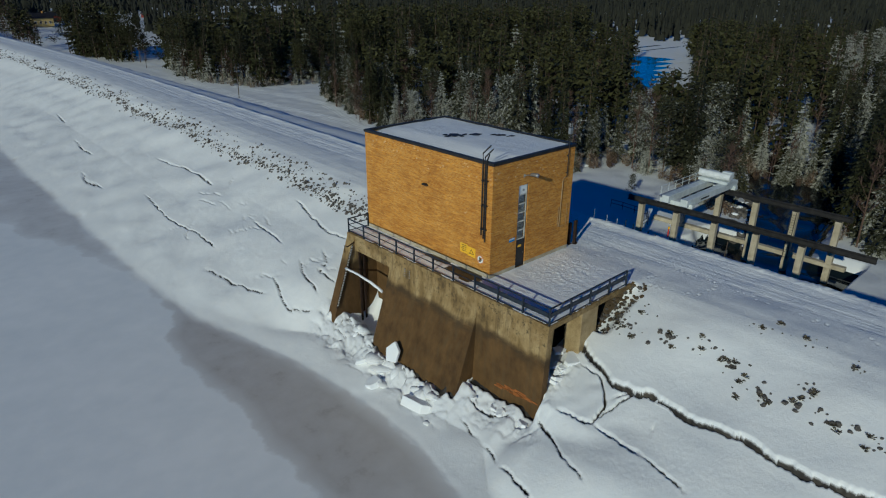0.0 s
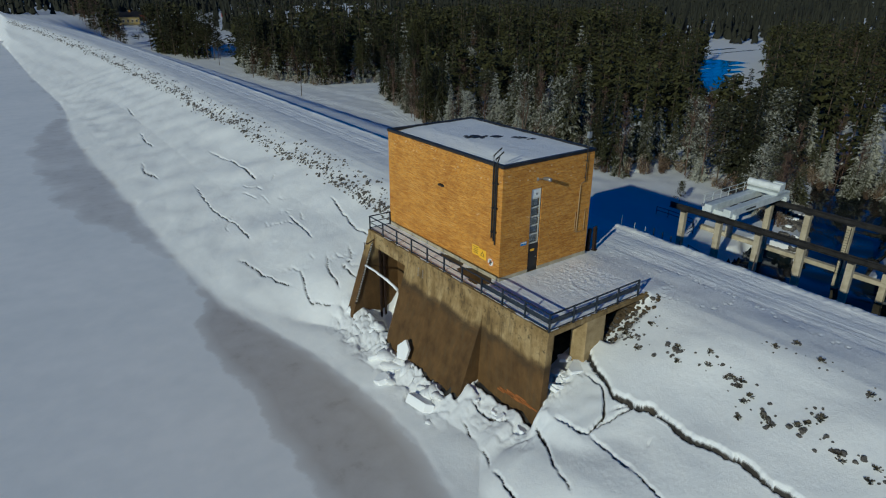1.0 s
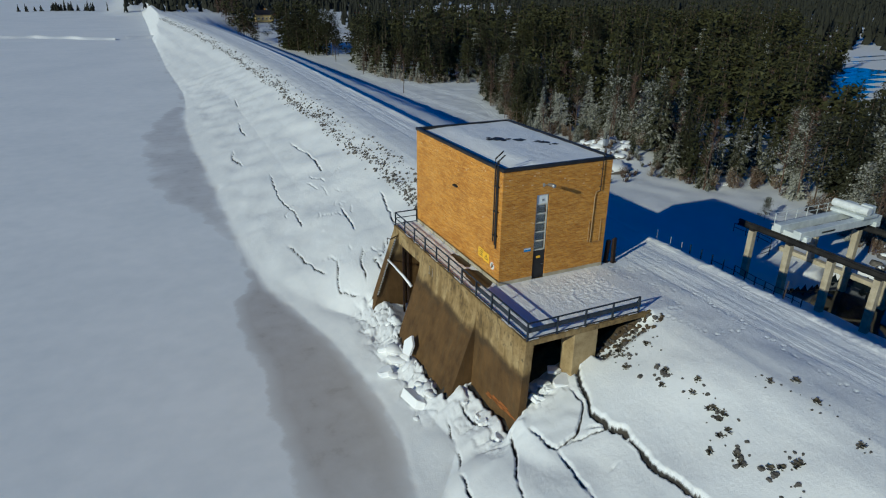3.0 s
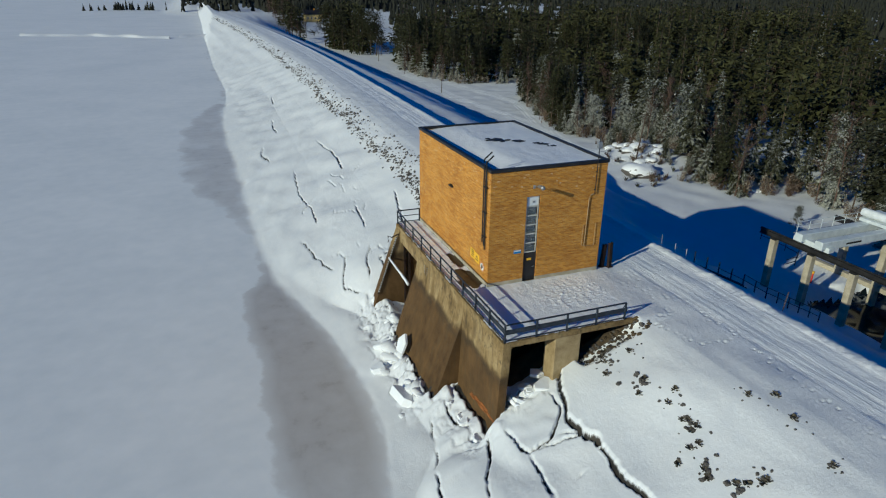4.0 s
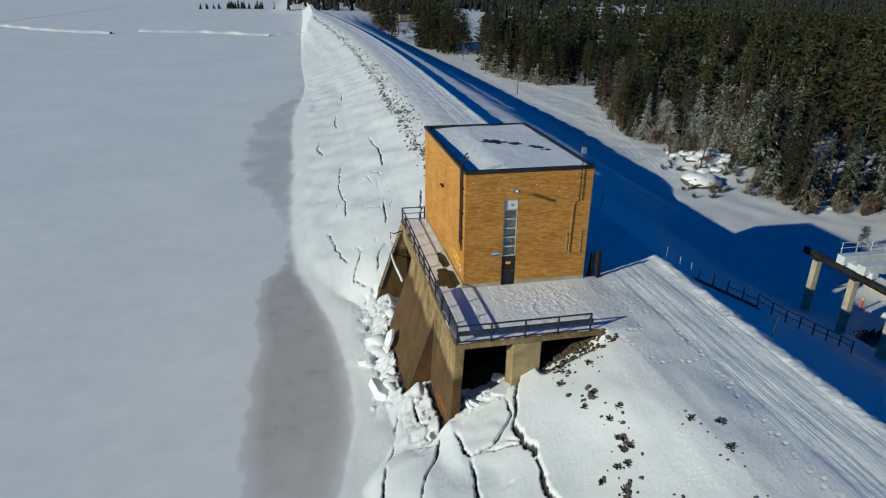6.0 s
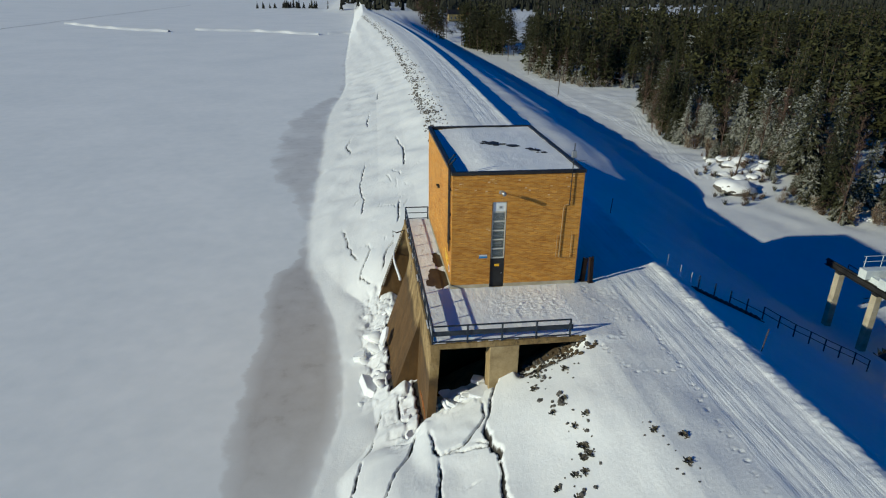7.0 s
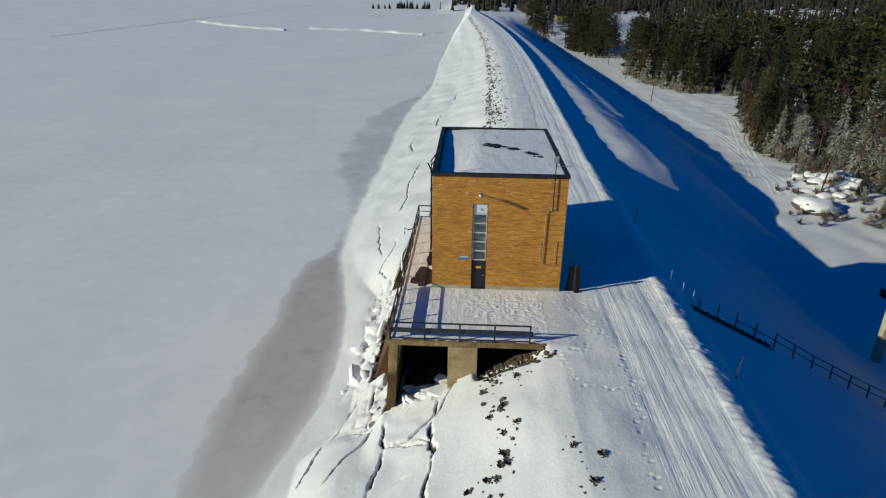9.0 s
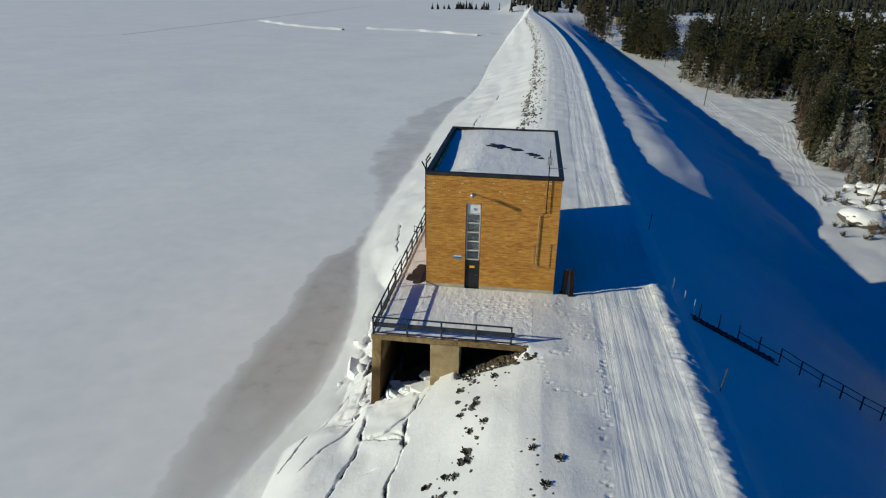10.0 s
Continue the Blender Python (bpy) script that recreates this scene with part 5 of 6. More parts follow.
def pine_parts(seed, h, wide, needles, coarse=1.0):
    rng = random.Random(seed)
    trunk = bmesh.new()
    lean = rng.uniform(-0.3, 0.3)
    tube(trunk, [(0, 0, -0.5), (lean, 0, h * 0.4), (lean * 0.6, 0.1, h * 0.7), (lean, 0, h * 0.95)], 0.010 * h, 6, 0.03)
    crown = bmesh.new()
    for k in range(24):
        z = h * (0.30 + 0.68 * k / 24)
        a = k * 2.4 + rng.uniform(-0.5, 0.5)
        r = wide * rng.uniform(0.35, 1.0) * (1.1 - 0.85 * k / 24)
        c = Vector((math.cos(a) * r, math.sin(a) * r, z))
        tube(trunk, [(lean * 0.7, 0, z - 0.5), c], 0.05, 4, 0.02)
        size = rng.uniform(0.6, 1.1) * wide * 0.42 * coarse ** 0.4
        for j in range(int(90 / coarse ** 1.8)):
            v = Vector((rng.gauss(0, 1), rng.gauss(0, 1), rng.gauss(0, 0.55)))
            p = c + v * size * 0.55
            q = Vector((rng.uniform(-1, 1), rng.uniform(-1, 1), rng.uniform(-0.4, 0.8))).normalized() * size * 0.32 * coarse ** 0.6
            s = Vector((rng.uniform(-1, 1), rng.uniform(-1, 1), rng.uniform(-0.5, 0.5))).normalized() * size * 0.12 * coarse ** 0.8
            leaf(crown, p - s, p + s, p + q)
    return (("trunk", trunk, BARK), ("crown", crown, needles))


def birch_parts(seed, h, wide, needles, coarse=1.0):
    """A bare birch: slim stem, rising limbs and a haze of fine twigs."""
    rng = random.Random(seed)
    trunk, crown = bmesh.new(), bmesh.new()
    lean = rng.uniform(-0.5, 0.5)
    tube(trunk, [(0, 0, -0.5), (lean * 0.4, 0, h * 0.5), (lean, 0.1, h * 0.96)], 0.010 * h, 6, 0.02)
    for k in range(26):
        z = h * rng.uniform(0.25, 0.92)
        a = rng.uniform(0, 6.28)
        r = wide * rng.uniform(0.5, 1.0) * (1.1 - z / h)
        base = Vector((lean * z / h, 0, z))
        end = base + Vector((math.cos(a) * r, math.sin(a) * r, r * rng.uniform(0.8, 1.6)))
        tube(trunk, [base, end], 0.035, 4, 0.012)
        for j in range(16):
            p = base.lerp(end, rng.uniform(0.25, 1.0))
            q = p + Vector((rng.uniform(-1, 1), rng.uniform(-1, 1), rng.uniform(-0.2, 1.0))) * 0.75
            s = Vector((rng.uniform(-1, 1), rng.uniform(-1, 1), 0)) * 0.035
            leaf(crown, p - s, p + s, q)
            leaf(crown, p.lerp(q, 0.4) - s * 0.7, p.lerp(q, 0.4) + s * 0.7, p.lerp(q, 0.6) + Vector((rng.uniform(-0.4, 0.4), rng.uniform(-0.4, 0.4), rng.uniform(0, 0.4))))
    return (("trunk", trunk, TWIG), ("crown", crown, TWIG))


def shrub_parts(seed, h, wide, needles, coarse=1.0):
    """A bushy thicket of thin stems that starts at the ground, white with frost."""
    rng = random.Random(seed)
    trunk, crown = bmesh.new(), bmesh.new()
    for k in range(9):
        a, r = rng.uniform(0, 6.28), wide * rng.uniform(0.2, 1.0)
        end = Vector((math.cos(a) * r, math.sin(a) * r, h * rng.uniform(0.55, 1.0)))
        base = Vector((math.cos(a) * r * 0.25, math.sin(a) * r * 0.25, -0.2))
        tube(trunk, [base, base.lerp(end, 0.5), end], 0.03, 4, 0.01)
        for j in range(int(46 / coarse)):
            p = base.lerp(end, rng.uniform(0.15, 1.0)) + Vector((rng.gauss(0, 0.22), rng.gauss(0, 0.22), rng.gauss(0, 0.15)))
            q = p + Vector((rng.uniform(-1, 1), rng.uniform(-1, 1), rng.uniform(-0.2, 1.1))) * 0.5
            s = Vector((rng.uniform(-1, 1), rng.uniform(-1, 1), rng.uniform(-0.4, 0.4))) * 0.07
            leaf(crown, p - s, p + s, q)
    return (("stem", trunk, TWIG), ("crown", crown, needles))


KINDS = [
    ("spruce", spruce_parts, 17.0, 3.1, SPRUCE, "tall dark green spruce with drooping branches"),
    ("spruce", spruce_parts, 21.0, 3.1, SPRUCE, "tall dark green spruce with drooping branches"),
    ("spruce", spruce_parts, 14.0, 2.9, FROSTED, "spruce whitened with hoar frost"),
    ("spruce", spruce_parts, 10.5, 2.5, FROSTED, "young spruce whitened with hoar frost"),
    ("pine", pine_parts, 16.0, 3.9, PINE, "slender pine with a high green crown"),
    ("pine", pine_parts, 13.0, 3.5, FROSTED, "pine with frost on its needles"),
    ("birch", birch_parts, 13.0, 3.0, TWIG, "bare brown birch with fine twigs"),
    ("spruce", spruce_parts, 6.0, 1.9, FROSTED, "small frosted spruce at the forest edge"),
    ("shrub", shrub_parts, 3.4, 1.5, FROST_TWIG, "bare brown shrub white with frost at the forest edge"),
]


def inside(x, y, outline):
    hit = False
    for (ax, ay), (bx, by) in zip(outline, outline[1:] + outline[:1]):
        if (ay > y) != (by > y) and x < ax + (y - ay) * (bx - ax) / (by - ay):
            hit = not hit
    return hit


NEAR_WOOD = [(64, 105), (62, 93), (66, 84), (70, 75), (67, 62), (63, 50), (58, 42), (57, 38), (64, 36), (70, 33), (66, 25), (64, 19), (60, 14), (56, 9), (66, 13.5), (83, 20.5), (87, 4), (150, 10), (215, 40), (330, 60), (330, 155), (215, 155), (150, 157), (88, 147), (78, 145), (69, 118)]
FAR_WOOD = [(62, 221), (64, 189), (71, 175), (86, 171), (108, 173), (161, 171), (247, 179), (322, 216), (354, 280), (225, 323), (129, 312), (92, 282), (75, 270)]
CLUMP = [(54, 339), (53, 320), (61, 277), (70, 273), (72, 304), (66, 339)]
RIGHT_WOOD = [(60, -5), (57, -7), (55, -16), (57, -40), (70, -75), (170, -70), (300, -20), (300, 30), (210, 34), (140, 7), (88, 2), (80, -1.5)]


CLEARING = [(98, 38), (150, 61), (195, 84), (340, 160), (340, 200), (190, 107), (102, 56)]
BIRCHES = [(38, 350), (50, 350), (62, 470), (56, 600), (40, 500)]


def mesh_arrays(makers):
    """Points and triangles of a tree's parts, with the material of each triangle."""
    pts, tris, mats = [], [], []
    for name, bm, mat in makers:
        bmesh.ops.triangulate(bm, faces=bm.faces)
        start = sum(len(p) for p in pts)
        bm.verts.index_update()
        pts.append(np.array([v.co[:] for v in bm.verts]))
        tris.append(np.array([[v.index + start for v in f.verts] for f in bm.faces]))
        mats.append(np.full(len(bm.faces), WOOD_MATERIALS.index(mat)))
        bm.free()
    return np.concatenate(pts), np.concatenate(tris), np.concatenate(mats)


WOOD_MATERIALS = [BARK, TWIG, SPRUCE, PINE, FROSTED, FROST_TWIG]


def build_forest():
    rng = random.Random(12)
    spots = []

    def scatter(outline, step, edge, weights, size, deep_step, first):
        xs, ys = [p[0] for p in outline], [p[1] for p in outline]
        x = min(xs)
        while x < max(xs):
            y = min(ys)
            while y < max(ys):
                px, py = x + rng.uniform(-0.5, 0.5) * step, y + rng.uniform(-0.5, 0.5) * step
                y += step
                if not inside(px, py, outline):
                    continue
                if inside(px, py, CLEARING):
                    # young growth, lower towards the river
                    if px < 178:
                        tall = (27.5 - 29.5 * (px + 22) / 217) * rng.uniform(0.55, 0.95)
                        kind = rng.choice((0, 4, 6))
                        spots.append((first + 1000 + math.hypot(px, py), kind, px, py, tall / KINDS[kind][2], rng.uniform(0, 360)))
                    continue
                rim = not all(inside(px + dx, py + dy, outline) for dx, dy in ((-edge, 0), (0, -edge), (-edge * 0.7, edge * 0.5), (-edge * 0.7, -edge * 0.7)))
                if not rim and rng.random() > (step / deep_step) ** 2:
                    continue
                kind = rng.choices(range(8), weights[0] if rim else weights[1])[0]
                spots.append((first + (0 if rim else 1000) + math.hypot(px, py), kind, px, py, size * rng.uniform(0.62, 1.25), rng.uniform(0, 360)))
            x += step
    scatter(NEAR_WOOD, 4.1, 10, ((4, 1, 10, 7, 2, 5, 7, 3), (6, 6, 0, 0, 5, 0, 5, 0)), 0.9, 6.0, 0)
    scatter(FAR_WOOD, 4.6, 10, ((5, 5, 1, 1, 3, 0, 1, 0), (5, 5, 1, 0, 4, 0, 1, 0)), 1.15, 7.0, 100)
    scatter(CLUMP, 4.6, 5, ((5, 2, 0, 0, 3, 0, 0, 0), (5, 2, 0, 0, 3, 0, 0, 0)), 1.25, 4.6, 0)
    scatter(RIGHT_WOOD, 4.2, 9, ((5, 3, 3, 2, 4, 2, 5, 2), (5, 4, 0, 0, 5, 0, 4, 0)), 0.95, 6.0, 0)
    scatter(BIRCHES, 6.0, 30, ((1, 0, 0, 0, 1, 0, 6, 0), (1, 0, 0, 0, 1, 0, 6, 0)), 0.95, 6.0, 0)
    # thicket along the edge of the woods
    for outline, picks in ((NEAR_WOOD[-3:] + NEAR_WOOD[:17], (4, 1.4, 1.0)), (FAR_WOOD[:7], (2, 0.8, 0.5)), (RIGHT_WOOD[:5] + RIGHT_WOOD[-3:], (3, 1.2, 0.8))):
        for (ax, ay), (bx, by) in zip(outline, outline[1:]):
            if math.hypot(ax - bx, ay - by) > 70:
                continue
            n = int(math.hypot(ax - bx, ay - by) / 1.25)
            for k in range(n):
                t = (k + rng.random()) / n
                px, py = ax + (bx - ax) * t + rng.uniform(-1.2, 2.5), ay + (by - ay) * t + rng.uniform(-1.5, 1.5)
                kind = rng.choices((8, 7, 6), picks)[0]
                spots.append((50 + math.hypot(px, py), kind, px, py, rng.uniform(0.5, 1.15), rng.uniform(0, 360)))
    for k in range(90):
        px, py = rng.uniform(50.5, 69), rng.uniform(44, 84)
        if (px > 53 or py < 53) and px < 50 + 0.3 * py and px > 36 + 0.32 * py:
            spots.append((50 + math.hypot(px, py), rng.choices((8, 7), (5, 1))[0], px, py, rng.uniform(0.3, 0.75), rng.uniform(0, 360)))
    for k in range(16):
        py = rng.uniform(52, 88)
        spots.append((60, rng.choice((2, 2, 5, 3)), 50 + 0.25 * py + rng.uniform(0.5, 5.5), py, rng.uniform(0.85, 1.2), rng.uniform(0, 360)))
    spots.append((20, 4, 55.0, 22.4, 0.2, 40.0))
    spots.sort()
    meshes, used = {}, {}
    low = [mesh_arrays(make(k + 3, h, wide, needles, 3.0)) for k, (name, make, h, wide, needles, label) in enumerate(KINDS)]
    finer = [mesh_arrays(make(k + 3, h, wide, needles, 1.45)) for k, (name, make, h, wide, needles, label) in enumerate(KINDS)]
    pts, tris, mats, total = [], [], [], 0
    xy = np.array([(s[2], s[3]) for s in spots])
    for (near, kind, x, y, scale, turn), z in zip(spots, land(xy[:, 0], xy[:, 1])):
        name, make, h, wide, needles, label = KINDS[kind]
        m = pose(x, y, z - 0.2, rng.uniform(-2, 2), rng.uniform(-2, 2), turn) @ Matrix.Diagonal((scale, scale, scale * rng.uniform(0.92, 1.1), 1))
        used[name] = used.get(name, 0) + 1
        if used[name] <= {"spruce": 290, "pine": 150, "birch": 120, "shrub": 170}[name]:
            root = thing(name, m, label, "shrub" if name == "shrub" else "tree", "shrubs of the wood" if name == "shrub" else "trees of the wood")
            if kind not in meshes:
                meshes[kind] = [(n, part(n, b, mat, root).data) for n, b, mat in make(kind + 3, h, wide, needles)]
            else:
                for n, data in meshes[kind]:
                    new(n, data).parent = root
        else:
            p, t, k = (finer if near < 250 else low)[kind]
            a = np.array(m)
            pts.append(p @ a[:3, :3].T + a[:3, 3])
            tris.append(t + total)
            mats.append(k)
            total += len(p)
    pts, tris, mats = np.concatenate(pts), np.concatenate(tris), np.concatenate(mats)
    me = bpy.data.meshes.new("deep_woods")
    me.vertices.add(len(pts))
    me.vertices.foreach_set("co", pts.ravel())
    me.loops.add(tris.size)
    me.loops.foreach_set("vertex_index", tris.ravel().astype(np.int32))
    me.polygons.add(len(tris))
    me.polygons.foreach_set("loop_start", np.arange(0, tris.size, 3, dtype=np.int32))
    for m in WOOD_MATERIALS:
        me.materials.append(m)
    me.polygons.foreach_set("material_index", mats.astype(np.int32))
    me.update(calc_edges=True)
    tagged(new("deep_woods", me), "dense dark spruce and pine wood behind the forest edge", "woods", kind="stuff")


def build_far_woods():
    """The woods beyond, to the horizon: ragged little cones, too many to count."""
    rng = np.random.RandomState(8)
    verts, faces = [], []
    fields = [(45, 100, 262, 420), (60, 230, 640, 760), (200, 330, 500, 640), (300, 420, 640, 800), (360, 560, 820, 1000), (20, 60, 300, 520), (55, 105, 415, 500), (345, 365, 165, 205), (400, 520, 350, 430)]
    spots = []
    spots += [(rng.normal(-78, 16), rng.normal(742, 3.0), rng.uniform(5, 11), rng.uniform(1.2, 2.2)) for k in range(40)]
    while len(spots) < 9000:
        r = 120 + 2400 * rng.uniform(0, 1) ** 1.7
        a = rng.uniform(-0.9, 1.72)
        x, y = r * math.cos(a), r * math.sin(a)
        islet = math.hypot((x + 78) / 34, (y - 742) / 9) < 1
        if y > 640:
            if x < -20 and not islet:
                continue
        elif (x < 62 and (y < 530 or x < 4)) or (x < 345 and -75 < y < 300) or y < -400:
            continue
        if any(x0 < x < x1 and y0 < y < y1 for x0, x1, y0, y1 in fields) or (262 < y < 800 and 0.2 * y + 8 < x < 0.2 * y + 42):
            continue
        h, w = rng.uniform(12, 22), rng.uniform(2.2, 3.6)
        if islet:
            h, w = h * 0.5, w * 0.8
        if r > 900:
            h, w = h * 1.15, w * 2.2
        spots.append((x, y, h, w))
    xy = np.array(spots)
    for (x, y, h, w), z in zip(spots, land(xy[:, 0], xy[:, 1]) - 0.5):
        for lv in range(3):
            zb, zt = z + h * (0.06 + 0.27 * lv), z + h * (0.5 + 0.25 * lv)
            rad = w * (1 - 0.28 * lv)
            t0 = rng.uniform(0, 6.28)
            k0 = len(verts)
            for j in range(7):
                rr = rad * (rng.uniform(0.55, 1.2))
                verts.append((x + rr * math.cos(t0 + j * 0.8976), y + rr * math.sin(t0 + j * 0.8976), zb + rng.uniform(-0.08, 0.08) * h))
            verts.append((x, y, min(zt, z + h)))
            for j in range(7):
                faces.append((k0 + j, k0 + (j + 1) % 7, k0 + 7))
    me = bpy.data.meshes.new("far_woods")
    me.from_pydata(verts, [], faces)
    me.materials.append(FAR_CONIFER)
    tagged(new("far_woods", me), "dark conifer woods reaching to the horizon", "woods", kind="stuff")


build_forest()
build_far_woods()

# ---- stones, ice rubble and small things outdoors ----
def stone_mesh(name, seed, mat, rough=0.35, detail=1, flat=0.7):
    bm = bmesh.new()
    lump(bm, (0, 0, 0), (1, 0.8, flat), seed, rough, detail)
    me = bpy.data.meshes.new(name)
    bm.to_mesh(me)
    bm.free()
    me.materials.append(mat)
    return me


def build_rocks():
    rng = random.Random(21)
    shapes = [stone_mesh("rock", k + 2, STONE, 0.45, 2) for k in range(6)]
    earthy = [stone_mesh("rock", k + 12, EARTH, 0.5, 2) for k in range(4)]
    clusters = ((4.0, -10.6, 9, 0.42), (4.4, -12.8, 5, 0.3), (4.2, -13.9, 4, 0.32), (4.3, -14.5, 4, 0.34), (3.6, -15.2, 4, 0.3), (2.75, -15.6, 3, 0.25), (3.15, -16.8, 5, 0.42), (3.6, -18.1, 6, 0.48),
                (3.45, -20.0, 5, 0.45), (4.5, -18.3, 4, 0.3), (3.5, -19.6, 3, 0.25), (3.1, -21.5, 4, 0.3), (3.35, -8.6, 5, 0.28), (3.9, -7.7, 8, 0.3), (5.1, -7.9, 6, 0.26), (4.4, -7.0, 9, 0.3), (5.6, -6.9, 6, 0.25),
                (3.4, -7.1, 5, 0.24), (6.6, -14.5, 3, 0.2), (7.4, -17.0, 4, 0.22), (6.9, -19.5, 4, 0.24), (8.0, -15.5, 3, 0.18))
    for cx, cy, n, size in clusters:
        for k in range(int(n * 1.6)):
            x, y = cx + rng.gauss(0, 0.28), cy + rng.gauss(0, 0.45)
            s = size * rng.uniform(0.25, 0.85) * (1.0 if k else 1.2) * 0.5
            ob = new("rock", rng.choice(shapes))
            ob.matrix_basis = pose(x, y, height(x, y) - 0.05 * s, rng.uniform(-20, 20), rng.uniform(-20, 20), rng.uniform(0, 360)) @ Matrix.Diagonal((s, s, s, 1))
            tagged(ob, "dark grey stone poking through the snow", "rock", "rocks on the snowy slope")
    for cx, cy, n, size in clusters:
        for k in range(2 if size > 0.27 else 1):
            x, y = cx + rng.gauss(0, 0.25), cy + rng.gauss(0, 0.35)
            plant = thing("dry_plant", (x, y, height(x, y) - 0.05), "dark dry plant between stones in the snow", "plant", "dry plants on the slope")
            bm = bmesh.new()
            root = bm.verts.new((0, 0, 0.03))
            for j in range(40):
                a, h, r = rng.uniform(0, 6.28), rng.uniform(0.04, 0.2), rng.uniform(0.06, 0.22)
                s = Vector((-math.sin(a), math.cos(a), 0)) * rng.uniform(0.03, 0.07)
                p = Vector((r * 1.15 * math.cos(a), r * 1.15 * math.sin(a), h))
                bm.faces.new((root, bm.verts.new(p - s), bm.verts.new(p + s)))
            part("stalk", bm, DRY_GRASS, plant)
    for k in range(45):
        t = rng.random()
        x, y = 3.0 + 4.0 * t + rng.gauss(0, 0.15), -6.75 - abs(rng.gauss(0, 0.28)) - 0.25 * t
        s = rng.uniform(0.06, 0.2)
        ob = new("rock", rng.choice(earthy if rng.random() < 0.6 else shapes))
        ob.matrix_basis = pose(x, y, height(x, y), rng.uniform(-20, 20), rng.uniform(-20, 20), rng.uniform(0, 360)) @ Matrix.Diagonal((s, s, s * 0.8, 1))
        tagged(ob, "brown stone on bare ground under the deck edge", "rock", "stones under the deck edge")
    for k in range(75):
        x, y = rng.uniform(3.1, 6.7), rng.uniform(-6.75, -5.9)
        s = rng.uniform(0.07, 0.2)
        ob = new("rock", rng.choice(earthy if rng.random() < 0.5 else shapes))
        ob.matrix_basis = pose(x, y, height(x, y) + 0.02, rng.uniform(-20, 20), rng.uniform(-20, 20), rng.uniform(0, 360)) @ Matrix.Diagonal((s, s, s * 0.8, 1))
        tagged(ob, "brown stone on bare ground under the deck edge", "rock", "stones under the deck edge")
    # riprap along the water side of the dam
    low = bmesh.new()
    lump(low, (0, 0, 0), (1, 0.8, 0.65), 5, 0.5, 1)
    low.verts.index_update()
    pts, tri = np.array([v.co[:] for v in low.verts]), np.array([[v.index for v in f.verts] for f in low.faces])
    low.free()
    nr = np.random.RandomState(3)
    n = 3400
    y = 13.5 + 400 * nr.uniform(0, 1, n) ** 2.1
    u = 4.0 + nr.normal(0, 0.42, n) + 0.3 * np.sin(y * 0.21) + np.where(nr.uniform(0, 1, n) < 0.35, nr.uniform(-0.3, 2.4, n), 0)
    size = (np.abs(nr.normal(0.0, 0.1, n)) + 0.04) * np.where(y > 60, 1.2, 1.0)
    x = u + axis(y)
    z, a = land(x, y), nr.uniform(0, 6.28, n)
    allp, allt = [], []
    for k in range(n):
        rot = np.array([[math.cos(a[k]), -math.sin(a[k]), 0], [math.sin(a[k]), math.cos(a[k]), 0], [0, 0, 1]])
        allp.append(pts * (size[k] * nr.uniform(0.7, 1.3, 3)) @ rot.T + np.array([x[k], y[k], z[k] + 0.01]))
        allt.append(tri + k * len(pts))
    me = bpy.data.meshes.new("riprap")
    me.from_pydata(np.concatenate(allp).tolist(), [], np.concatenate(allt).tolist())
    me.materials.append(STONE)
    tagged(new("riprap", me), "dark riprap stones half buried in snow along the dam", "riprap", kind="stuff")


def ice_block(x, y, z, sx, sy, sz, turn, tip, seed, label="snowy block of broken lake ice", soft=0.03):
    """A tilted slab of ice with chipped corners."""
    rng = random.Random(seed)
    n = rng.choice((5, 6, 7))
    ring = []
    for k in range(n):
        a = 6.283 * (k + rng.uniform(-0.25, 0.25)) / n
        r = rng.uniform(0.8, 1.15)
        ring.append((sx * r * math.cos(a), sy * r * math.sin(a)))
    bm = bmesh.new()
    prism(bm, ring, "z", -sz, sz)
    bmesh.ops.bevel(bm, geom=list(bm.edges), offset=min(soft, sz * 0.5), segments=2 if soft > 0.05 else 1, affect="EDGES")
    for v in bm.verts:
        v.co += Vector((noise.noise(v.co * 2 + Vector((seed, 0, 0))), noise.noise(v.co * 2 + Vector((0, seed, 0))), noise.noise(v.co * 2 + Vector((0, 0, seed))))) * 0.03
    ob = part("ice_block", bm, SNOW, soft=soft > 0.05)
    ob.matrix_basis = pose(x, y, z, tip[0], tip[1], turn)
    return tagged(ob, label, "ice block", "broken ice by the intake")


